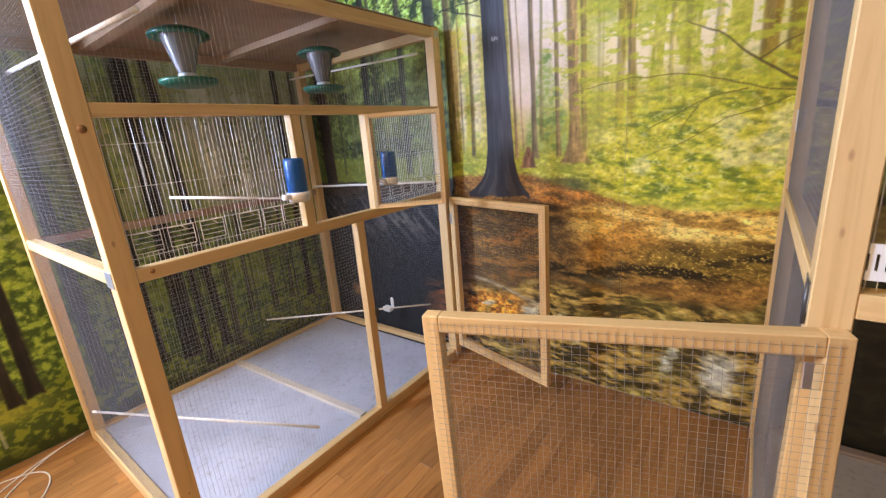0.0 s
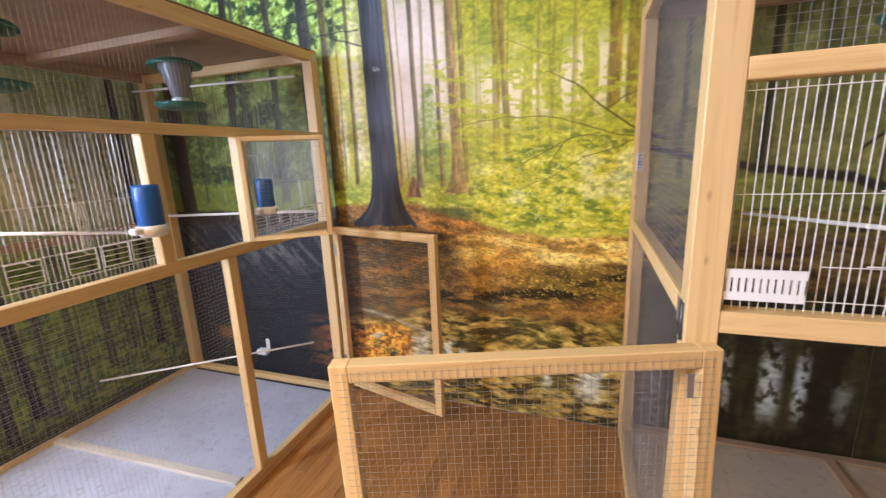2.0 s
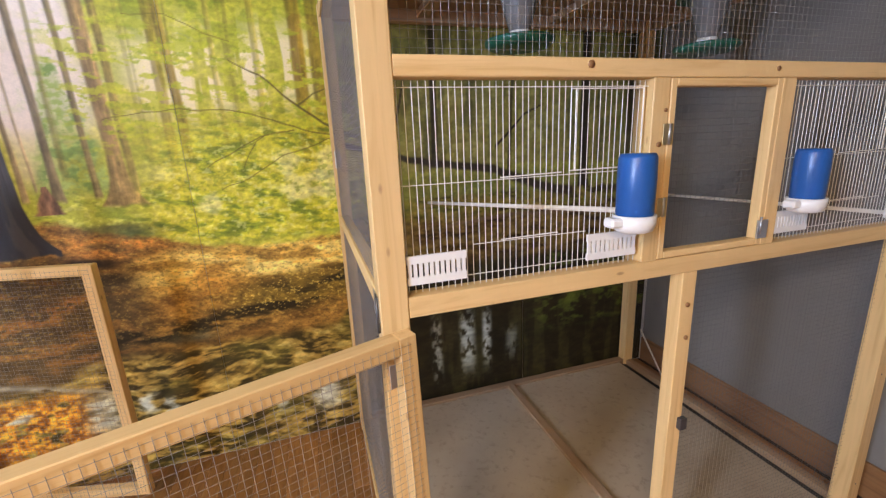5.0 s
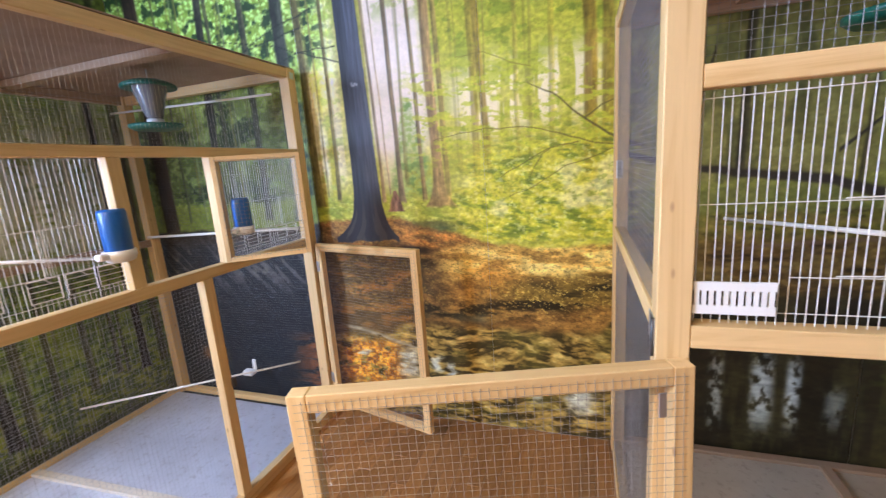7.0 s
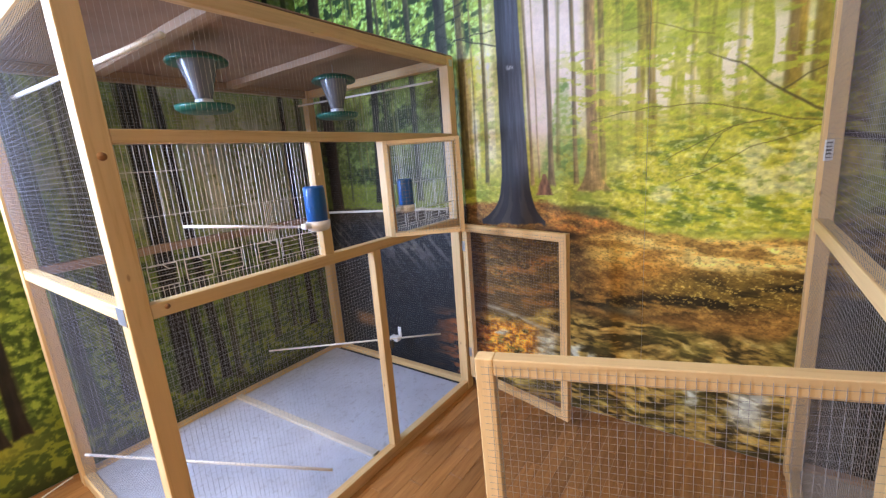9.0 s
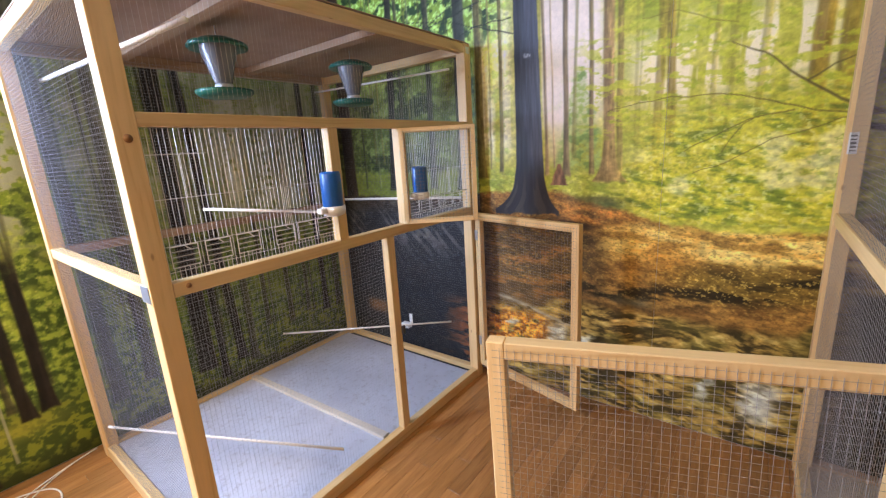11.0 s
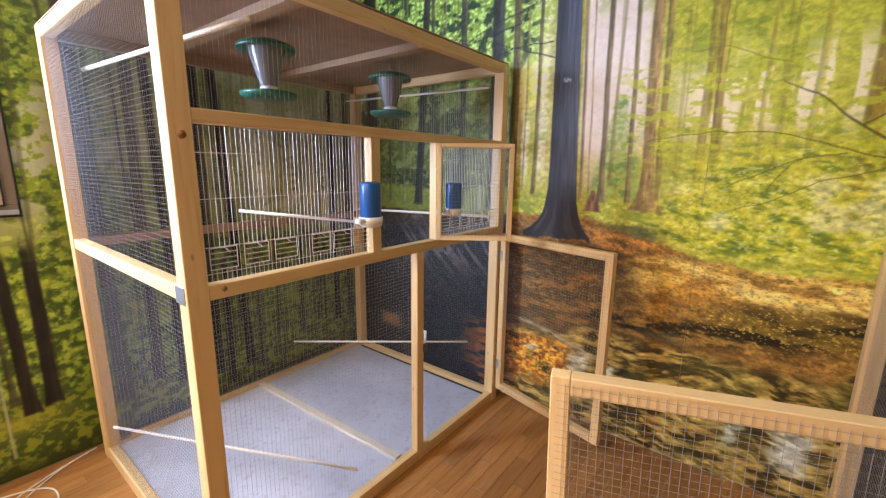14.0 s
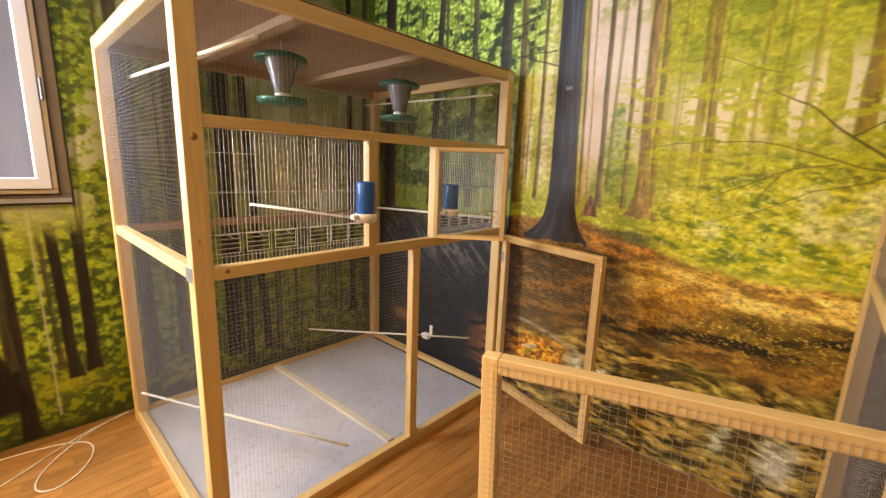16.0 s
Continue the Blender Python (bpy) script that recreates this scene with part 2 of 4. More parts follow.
structure("wall_east", (EX, SY, -0.006), (EX + 0.2, NY, CZ), DIMPAINT, "plain grey painted wall")
structure("wall_south", (WX - 0.2, SY - 0.2, -0.006), (EX + 0.2, SY, CZ), WALLPAINT, "plain painted wall")
wall_west = thing("wall_west", Matrix.Identity(4), "wall papered with a dark forest mural round a window", "wall", kind="structure")
for a, b in (((SY, -0.006), (WIN_Y0, CZ)), ((WIN_Y1, -0.006), (NY, CZ)), ((WIN_Y0, -0.006), (WIN_Y1, WIN_Z0)), ((WIN_Y0, WIN_Z1), (WIN_Y1, CZ))):
    box("wall_section", (WX - 0.2, a[0], a[1]), (WX, b[0], b[1]), WALLPAINT, wall_west, "", 0)
tagged(box("baseboard", (EX - 0.014, SY, -0.006), (EX, NY, 0.15), BASEWOOD, None, "brown wooden baseboard along the grey wall", 0.003), kind="structure")


# ---- forest murals: printed wallpaper panels ----
def lattice(seed):
    return np.random.RandomState(seed).rand(64, 64)


def vnoise(x, y, seed):
    g = lattice(seed)
    xi, yi = np.floor(x).astype(int), np.floor(y).astype(int)
    fx, fy = x - xi, y - yi
    fx, fy = fx * fx * (3 - 2 * fx), fy * fy * (3 - 2 * fy)
    a, b = g[xi % 64, yi % 64], g[(xi + 1) % 64, yi % 64]
    c, d = g[xi % 64, (yi + 1) % 64], g[(xi + 1) % 64, (yi + 1) % 64]
    return (a * (1 - fx) + b * fx) * (1 - fy) + (c * (1 - fx) + d * fx) * fy


def fbm(x, y, fx, fy, seed, octaves=4):
    s, amp, tot = 0, 1.0, 0
    for k in range(octaves):
        s = s + amp * vnoise(x * fx * 2 ** k + 7.3 * k + 100, y * fy * 2 ** k + 3.1 * k + 100, seed + k)
        tot += amp
        amp *= 0.55
    return s / tot


def sstep(a, b, x):
    t = np.clip((x - a) / (b - a), 0, 1)
    return t * t * (3 - 2 * t)


def lay(col, mask, rgb):
    """Lay a colour (0 to 255) over the print, through a mask."""
    return col * (1 - mask[..., None]) + np.array(rgb, float) * mask[..., None]


def trunk(col, x, z, cx, width, foot, rgb, lean=0.0, flare=0.0, strength=1.0, seed=1, top=9.0):
    reach = width * 0.6 + flare + abs(lean) * 2.8 + 0.03
    i0, i1 = np.searchsorted(x[:, 0], (cx - reach, cx + reach))
    if i1 - i0 > 0:
        col[i0:i1] = trunk_strip(col[i0:i1], x[i0:i1], z[i0:i1], cx, width, foot, rgb, lean, flare, strength, seed, top)
    return col


def trunk_strip(col, x, z, cx, width, foot, rgb, lean, flare, strength, seed, top):
    c = cx + lean * (z - foot) + 0.008 * (vnoise(z * 5 + cx * 9, z * 0 + cx, seed) - 0.5)
    w = width * (0.5 - 0.04 * np.clip(z - foot, 0, 2)) + flare * np.exp(-np.clip(z - foot, 0, 9) / 0.06)
    edge = 0.004 + width * 0.06
    mk = (1 - sstep(w - edge, w + edge, np.abs(x - c))) * sstep(foot - 0.012, foot + 0.008, z + 0.02 * fbm(x, z, 30, 30, seed) - 0.01) * sstep(top, top - 0.14, z + 0.12 * fbm(x, z, 22, 22, seed + 5))
    bark = 0.55 + 0.9 * fbm(x, z, 70, 12, seed + 3, 4)
    side = 1.0 + 0.25 * np.clip((x - c) / np.maximum(w, 0.01), -1, 1)
    tint = np.array(rgb, float) * (bark * side)[..., None]
    mk = (mk * strength)[..., None]
    return col * (1 - mk) + tint * mk


def ellipse(x, z, cx, cz, rx, rz, power=4):
    return np.exp(-np.abs((x - cx) / rx) ** power - np.abs((z - cz) / rz) ** power)


def bough(col, x, z, pts, w0, w1, rgb, strength=0.9):
    """A thin branch through a few points, swelling from its first to its last."""
    xs, zs = [p[0] for p in pts], [p[1] for p in pts]
    c = np.interp(x, xs, zs) + 0.010 * (vnoise(x * 16 + zs[0] * 7, x * 0, 107) - 0.5)
    w = np.interp(x, (xs[0], xs[-1]), (w0, w1))
    slope = np.interp(x, [(a + b) / 2 for a, b in zip(xs, xs[1:])], [abs(d - c0) / (b - a) for a, b, c0, d in zip(xs, xs[1:], zs, zs[1:])])
    d = np.abs(z - c) / np.sqrt(1 + slope ** 2)
    inside = (x > xs[0]) & (x < xs[-1])
    return lay(col, (1 - sstep(w * 0.5, w * 1.15 + 0.0015, d)) * inside * strength, rgb)


def mural_north(x, z):
    n1 = fbm(x, z, 2.2, 1.4, 11)
    streak = fbm(x, z, 16, 0.9, 21, 3)
    leaf = fbm(x, z, 17, 24, 31, 5)
    dab = fbm(x + 0.02 * leaf, z, 46, 70, 43, 3)
    tier = fbm(x + 0.03 * leaf, z + 0.10 * (x - 1.0), 15, 44, 105, 5)
    clump = fbm(x, z, 5, 8, 51, 4)
    # sunlit haze between the stems
    col = np.zeros(x.shape + (3,)) + np.array([196., 192, 70])
    col = lay(col, sstep(0.45, 0.62, leaf) * 0.7, (220, 210, 96))
    col = lay(col, sstep(0.50, 0.66, clump) * 0.6, (164, 172, 56))
    west_haze = sstep(0.28, 0.16, x) * sstep(-0.04, 0.02, x)
    col = lay(col, west_haze * sstep(0.38, 0.58, streak) * sstep(1.28, 1.5, z), (242, 236, 196))
    col = lay(col, west_haze * sstep(0.52, 0.64, leaf) * 0.6, (168, 186, 84))
    glow = sstep(0.36, 0.42, x) * sstep(0.80, 0.66, x + 0.10 * (leaf - 0.5)) * sstep(1.42, 1.68, z + 0.16 * (n1 - 0.5))
    glow = np.clip(glow + 0.55 * sstep(0.38, 0.44, x) * sstep(0.60, 0.50, x) * sstep(1.27, 1.40, z), 0, 1)
    col = lay(col, glow, (246, 230, 214))
    col = lay(col, glow * sstep(2.0, 1.6, z) * sstep(0.46, 0.62, leaf) * 0.30, (206, 212, 150))
    gaps = ellipse(x, z, 1.27, 1.78, 0.30, 0.20) * sstep(0.40, 0.52, fbm(x, z, 21, 2.2, 23, 3)) + 0.9 * ellipse(x, z, 0.98, 1.76, 0.18, 0.19) * sstep(0.40, 0.54, fbm(x, z, 18, 2.6, 25, 3))
    sky_m = np.clip(gaps * 1.25 * sstep(0.64, 0.48, leaf) + glow * 0.8, 0, 1)
    col = lay(col, np.clip(gaps, 0, 1) * sstep(0.70, 0.52, leaf), (252, 238, 196))
    # a fir and low bushes in the light
    fir = (1 - sstep(0.010 + 0.20 * np.clip(1.77 - z, 0, 1), 0.035 + 0.27 * np.clip(1.77 - z, 0, 1), np.abs(x - 0.588 + 0.05 * (leaf - 0.5)))) * (z < 1.80) * sstep(1.22, 1.34, z)
    col = lay(col, fir * (0.45 + 0.5 * sstep(0.40, 0.56, dab)), (164, 184, 96))
    col = lay(col, fir * sstep(0.46, 0.34, leaf) * 0.7, (112, 146, 72))
    # crowns above
    top = sstep(1.82, 2.02, z + 0.22 * (clump - 0.5)) * sstep(0.66, 0.80, x)
    col = lay(col, top * 0.8, (176, 178, 48))
    col = lay(col, top * sstep(0.48, 0.62, dab) * 0.7, (212, 204, 70))
    col = lay(col, top * sstep(0.50, 0.38, leaf) * 0.7, (128, 146, 40))
    col = lay(col, sstep(2.05, 2.3, z + 0.2 * (clump - 0.5)) * sstep(0.42, 0.6, leaf) * 0.7, (150, 166, 60))
    # darker wood towards the west and, milder, the east
    dark_w = sstep(0.0, -0.05, x)
    col = lay(col, dark_w, (96, 108, 46))
    col = lay(col, dark_w * sstep(0.52, 0.66, leaf), (136, 152, 78))
    col = lay(col, dark_w * sstep(0.48, 0.38, clump) * 0.75, (40, 50, 26))
    col = lay(col, dark_w * sstep(0.60, 0.70, dab) * 0.5, (164, 178, 104))
    dark_e = sstep(1.58, 1.72, x)
    col = lay(col, dark_e * 0.92, (128, 124, 66))
    col = lay(col, dark_e * sstep(0.5, 0.62, leaf) * 0.7, (158, 152, 84))
    col = lay(col, dark_e * sstep(0.54, 0.66, fbm(x, z, 12, 3, 125)) * 0.55, (78, 78, 44))
    col = lay(col, dark_e * sstep(2.7, 3.4, x) * 0.4, (64, 76, 42))
    can = sstep(1.95, 2.15, z + 0.25 * (n1 - 0.5)) * sstep(0.24, 0.05, x)
    col = lay(col, can * 0.85, (104, 126, 44))
    col = lay(col, can * sstep(0.48, 0.60, dab), (156, 182, 98))
    col = lay(col, can * sstep(0.48, 0.36, leaf), (36, 54, 26))
    col = col * (1 + 0.35 * (sstep(1.70, 1.95, z) * sstep(0.22, 0.16, x))[..., None])
    # grass under the stems
    gr = sstep(1.33, 1.26, z + 0.05 * (n1 - 0.5)) * sstep(1.06, 1.12, z)
    col = lay(col, gr * 0.9, (186, 190, 66))
    col = lay(col, gr * sstep(0.50, 0.64, dab), (214, 214, 96))
    col = lay(col, gr * sstep(0.46, 0.34, tier) * 0.6, (128, 146, 44))
    col = lay(col, gr * dark_w * 0.8, (112, 122, 44))
    col = lay(col, gr * dark_e * 0.75, (104, 106, 54))
    # far stems
    rng = random.Random(5)
    for k in range(40):
        cx = rng.uniform(-1.3, 3.3)
        shade = rng.uniform(0.75, 1.15)
        col = trunk(col, x, z, cx, rng.uniform(0.008, 0.022), 1.27 + rng.uniform(0, 0.12), (138 * shade, 124 * shade, 56 * shade), rng.uniform(-0.02, 0.02), 0.004, rng.uniform(0.2, 0.5), k)
    for cx, w, ft, rgb, ln, fl, st in ((0.013, 0.046, 1.27, (104, 94, 52), -0.010, 0.010, 0.92), (0.145, 0.022, 1.30, (112, 104, 58), 0.002, 0.004, 0.9), (0.075, 0.012, 1.32, (150, 140, 84), 0.0, 0.0, 0.7),
                                       (0.418, 0.016, 1.28, (148, 126, 92), -0.029, 0.006, 0.9), (0.459, 0.009, 1.32, (176, 152, 112), -0.034, 0.0, 0.85), (0.525, 0.026, 1.275, (118, 100, 70), -0.017, 0.012, 0.92), (0.655, 0.021, 1.28, (134, 114, 72), -0.025, 0.004, 0.9),
                                       (0.742, 0.052, 1.245, (156, 122, 76), -0.026, 0.060, 0.85), (0.790, 0.028, 1.30, (150, 126, 66), -0.030, 0.0, 0.8), (0.944, 0.036, 1.29, (146, 122, 48), 0.0, 0.004, 0.6), (1.005, 0.034, 1.37, (148, 122, 52), -0.044, 0.0, 0.75),
                                       (1.150, 0.020, 1.45, (164, 146, 60), 0.0, 0.0, 0.5), (1.310, 0.026, 1.50, (170, 150, 50), 0.0, 0.0, 0.5), (1.481, 0.056, 1.24, (138, 106, 34), -0.012, 0.006, 0.75), (1.545, 0.046, 1.30, (128, 104, 36), 0.0, 0.0, 0.65),
                                       (-0.12, 0.085, 1.2, (56, 58, 50), 0.0, 0.02, 0.95), (-0.36, 0.045, 1.2, (70, 68, 50), 0.0, 0.01, 0.9), (-0.50, 0.018, 1.2, (150, 152, 104), 0.0, 0.0, 0.6), (-0.60, 0.030, 1.18, (74, 72, 50), 0.0, 0.0, 0.8), (-0.725, 0.06, 1.19, (46, 42, 34), 0.06, 0.012, 0.95),
                                       (-0.86, 0.016, 1.2, (132, 136, 90), 0.0, 0.0, 0.6), (-1.00, 0.020, 1.2, (84, 86, 52), 0.0, 0.0, 0.8), (-1.175, 0.125, 0.98, (50, 38, 30), 0.0, 0.02, 0.97), (2.055, 0.034, 1.33, (58, 54, 36), 0.02, 0.0, 0.9), (1.76, 0.022, 1.3, (80, 76, 46), 0.0, 0.0, 0.8),
                                       (2.455, 0.016, 1.25, (70, 64, 42), 0.05, 0.0, 0.8), (2.91, 0.055, 1.16, (42, 36, 27), 0.0, 0.01, 0.95), (3.20, 0.04, 1.2, (50, 48, 34), 0.0, 0.0, 0.85)):
        col = trunk(col, x, z, cx, w, ft, rgb, ln, fl, st, int(cx * 40) + 90)
    # forest floor
    gz = np.interp(x, (-1.4, -0.2, 0.1, 0.5, 0.62, 0.80, 0.95, 1.2, 1.55, 1.75, 3.4), (1.13, 1.15, 1.19, 1.20, 1.15, 1.10, 1.06, 1.02, 1.035, 1.17, 1.16)) + 0.03 * (fbm(x, z * 0, 9, 1, 61) - 0.5)
    g = sstep(gz + 0.012, gz - 0.012, z + 0.02 * (dab - 0.5))
    lit = fbm(x, z + 0.03 * x, 8, 30, 71, 5)
    fleck = fbm(x, z + 0.25 * x, 90, 190, 41, 2)
    ground = lay(np.zeros_like(col) + np.array([128., 92, 54]), sstep(0.42, 0.6, lit), (164, 122, 74))
    # bank under the great tree: dull earth, roots and a fallen log
    ground = lay(ground, sstep(0.80, 0.62, x + 0.15 * (n1 - 0.5)) * sstep(1.12, 1.00, z) * 0.75, (78, 64, 52))
    ground = lay(ground, sstep(0.80, 0.5, x) * sstep(0.52, 0.66, lit) * sstep(0.5, 0.6, z) * 0.75, (150, 102, 60))
    ground = lay(ground, np.exp(-((z - 0.80 - 0.33 * (x - 0.3)) / 0.030) ** 2) * sstep(0.08, 0.2, x) * sstep(0.58, 0.45, x) * sstep(0.38, 0.55, dab) * 0.8, (172, 112, 66))
    ground = lay(ground, ellipse(x, z, 0.66, 1.075, 0.20, 0.06) * sstep(0.36, 0.54, lit) * 0.85, (190, 124, 68))
    # sunlit path and leaf litter
    path = ellipse(x, z, 1.22, 0.955 + 0.03 * (x - 1.2), 0.56, 0.085) * sstep(0.66, 0.84, x + 0.2 * (lit - 0.5))
    ground = lay(ground, np.clip(path * 1.2, 0, 1), (216, 172, 104))
    ground = lay(ground, path * sstep(0.44, 0.58, lit), (242, 212, 156))
    ground = lay(ground, path * sstep(0.44, 0.34, lit) * 0.7, (140, 102, 56))
    ground = lay(ground, ellipse(x, z, 1.02, 0.86, 0.13, 0.09, 2) * 0.8, (196, 138, 70))
    litter = ellipse(x, z, 1.36, 0.785 + 0.09 * (x - 1.3), 0.34, 0.085)
    ground = lay(ground, litter * 0.85, (122, 100, 48))
    ground = lay(ground, litter * sstep(0.46, 0.36, lit) * 0.7, (56, 44, 24))
    shade = np.interp(x, (0.3, 0.62, 0.80, 1.02, 1.20, 1.43, 1.58), (0.64, 0.68, 0.655, 0.685, 0.70, 0.76, 0.84)) + 0.05 * (n1 - 0.5)
    band = np.exp(-((z - shade) / 0.048) ** 2) * sstep(0.46, 0.58, x) * sstep(1.70, 1.60, x)
    ground = lay(ground, np.clip(band * 1.3, 0, 1) * sstep(0.66, 0.44, lit), (40, 32, 20))
    ground = lay(ground, ellipse(x, z, 0.88, 0.63, 0.10, 0.028, 2) * 0.8, (92, 90, 92))
    spark = sstep(0.66, 0.76, fleck) * sstep(0.60, 0.68, z)
    ground = lay(ground, spark * (0.35 + 0.45 * litter), (222, 190, 122))
    ground = lay(ground, sstep(0.42, 0.32, fleck) * 0.35, (56, 42, 26))
    # stream: stones, ripples, mirrored light
    low = sstep(0.62, 0.55, z + 0.05 * (n1 - 0.5) - 0.24 * sstep(1.5, 1.7, x) + 0.10 * sstep(0.5, 0.3, x))
    warp = 0.16 * (fbm(x, z, 4, 6, 89) - 0.5)
    rip = fbm(x + warp, z + 0.04 * x + 0.7 * warp, 13, 46, 91, 5)
    wet = lay(np.zeros_like(col) + np.array([118., 98, 60]), sstep(0.46, 0.60, rip), (176, 146, 96))
    wet = lay(wet, sstep(0.50, 0.38, rip) * 0.85, (52, 44, 28))
    wet = lay(wet, sstep(0.45, 0.7, fbm(x, z, 5, 12, 95)) * 0.45, (96, 92, 48))
    wet = lay(wet, ellipse(x, z, 0.86, 0.50, 0.12, 0.045, 2) * sstep(0.35, 0.55, rip) * 0.8, (192, 156, 112))
    wet = lay(wet, sstep(0.64, 0.70, rip) * 0.6, (206, 186, 142))
    east = sstep(1.58, 1.72, x)
    mirror_w = fbm(x, z, 14, 2.4, 93, 4)
    wet = lay(wet, east * 0.93, (30, 26, 19))
    wet = lay(wet, east * sstep(0.50, 0.64, mirror_w) * 0.5, (70, 64, 44))
    pool_light = ellipse(x, z, 2.20, 0.36, 0.045, 0.19) + ellipse(x, z, 2.315, 0.36, 0.028, 0.17) + 0.7 * ellipse(x, z, 2.02, 0.34, 0.03, 0.2) + 0.5 * ellipse(x, z, 2.47, 0.3, 0.04, 0.1)
    wet = lay(wet, np.clip(pool_light, 0, 1) * sstep(0.34, 0.56, fbm(x, z, 34, 22, 96, 4)), (172, 177, 222))
    wet = lay(wet, east * sstep(2.5, 2.75, x) * sstep(0.30, 0.40, z) * sstep(0.46, 0.62, fbm(x + 0.5 * z, z, 16, 34, 94)) * 0.8, (84, 96, 48))
    wet = lay(wet, sstep(0.0, -0.06, x) * 0.9, (34, 38, 44))
    # fallen orange leaves, white reflections
    org = ellipse(x, z, 0.23, 0.32, 0.22, 0.15) * sstep(0.30, 0.46, leaf)
    wet = lay(wet, np.clip(org * 1.2, 0, 1), (204, 128, 50))
    wet = lay(wet, org * sstep(0.52, 0.64, dab), (240, 184, 84))
    wet = lay(wet, org * sstep(0.48, 0.38, dab) * 0.85, (104, 62, 30))
    rag = 0.05 * (vnoise(z * 46, x * 9, 97) - 0.5) + 0.03 * (dab - 0.5)
    for cx, cz, rx, rz in ((0.475, 0.34, 0.068, 0.095), (0.655, 0.345, 0.030, 0.050), (0.193, 0.383, 0.034, 0.020), (0.74, 0.30, 0.02, 0.06), (1.43, 0.24, 0.07, 0.11), (1.22, 0.26, 0.03, 0.08)):
        wet = lay(wet, ellipse(x + rag, z, cx, cz, rx, rz) * (0.55 + 0.45 * sstep(0.36, 0.54, rip)), (206, 210, 255))
    ground = ground * (1 - low[..., None]) + wet * low[..., None]
    bank = np.exp(-((z - 0.485 - 0.06 * np.sin(5 * (0.35 - x))) / 0.013) ** 2) * sstep(0.02, 0.1, x) * sstep(0.70, 0.5, x)
    ground = lay(ground, bank * sstep(0.34, 0.50, rip) * 0.85, (164, 156, 176))
    # dusky pool and roots behind the west aviary, dark wood floor in the east
    pool = sstep(0.01, -0.04, x)
    ground = lay(ground, pool * 0.9, (34, 38, 44))
    ground = lay(ground, pool * sstep(1.0, 1.1, z) * 0.8, (70, 58, 42))
    ground = lay(ground, pool * sstep(0.60, 0.66, fbm(x, z, 9, 9, 99)) * sstep(0.75, 0.9, z) * 0.5, (120, 116, 96))
    strand = sstep(0.58, 0.65, fbm(x + 0.9 * z, z - 0.5 * x, 34, 5, 113, 3)) * np.exp(-((z - 0.90) / 0.16) ** 2)
    ground = lay(ground, pool * strand * 0.45, (152, 144, 130))
    ground = lay(ground, pool * sstep(0.74, 0.84, fleck) * 0.5, (122, 130, 140))
    ground = lay(ground, pool * sstep(0.52, 0.40, z) * sstep(-0.45, -0.1, x) * sstep(0.45, 0.58, lit) * 0.85, (164, 96, 50))
    ground = lay(ground, ellipse(x, z, -1.01, 0.27, 0.11, 0.055) * 0.85, (160, 116, 72))
    far_e = sstep(1.58, 1.75, x) * (1 - low)
    ground = lay(ground, far_e * 0.8, (84, 68, 46))
    ground = lay(ground, far_e * sstep(1.02, 1.10, z) * 0.75, (108, 112, 54))
    ground = lay(ground, far_e * sstep(0.45, 0.62, lit) * 0.6, (124, 106, 72))
    ground = lay(ground, far_e * sstep(0.46, 0.34, lit) * 0.7, (42, 34, 24))
    ground = ground * (0.70 + 0.60 * fbm(x, z, 30, 62, 117, 4))[..., None]
    ground = ground * (1 + sstep(0.02, 0.1, x)[..., None] * (np.array([1.08, 1.08, 0.82]) - 1))
    col = col * (1 - g[..., None]) + ground * g[..., None]
    # shaded hollow and the log beside the tree
    col = lay(col, ellipse(x, z + 0.03 * (dab - 0.5), 0.79, 1.135, 0.13, 0.024, 2) * 0.9, (58, 74, 48))
    col = lay(col, ellipse(x, z + 0.02 * (dab - 0.5), 0.66, 1.155, 0.12, 0.018, 2) * 0.75, (86, 82, 46))
    col = lay(col, ellipse(x, z + 0.12 * (x - 0.58), 0.575, 1.015, 0.10, 0.020) * 0.9, (46, 37, 30))
    # yellow leaf cloud hanging over the path
    cloud = sstep(0.76, 1.02, x + 0.25 * (n1 - 0.5) + 0.35 * np.clip(1.2 - z, 0, 0.2)) * sstep(gz - 0.02, gz + 0.05, z + 0.07 * (tier - 0.5)) * sstep(1.62, 1.36, z - 0.16 * (x - 1.0) + 0.2 * (clump - 0.5))
    cloud = cloud * sstep(1.72, 1.6, x)
    col = lay(col, cloud * sstep(0.32, 0.50, tier) * 0.8, (206, 200, 48))
    col = lay(col, cloud * sstep(0.50, 0.64, tier) * 0.75, (230, 220, 86))
    col = lay(col, cloud * sstep(0.44, 0.36, tier) * 0.65, (150, 164, 42))
    col = lay(col, cloud * sstep(0.36, 0.28, tier) * 0.6, (92, 112, 36))
    col = lay(col, cloud * sstep(0.58, 0.70, clump) * 0.6, (244, 238, 176))
    col = lay(col, cloud * sstep(0.60, 0.70, dab) * 0.5, (246, 242, 156))
    col = lay(col, cloud * sstep(0.40, 0.30, dab) * 0.45, (124, 142, 36))
    spray = sstep(0.50, 0.7, x) * sstep(1.75, 1.6, x) * sstep(1.40, 1.55, z) * sstep(2.1, 1.8, z)
    col = lay(col, spray * sstep(0.52, 0.62, tier) * 0.75, (198, 200, 56))
    col = lay(col, spray * sstep(0.60, 0.68, dab) * sstep(0.46, 0.56, tier) * 0.6, (156, 170, 46))
    fine = 0.82 + 0.36 * fbm(x, z, 52, 66, 123, 3)
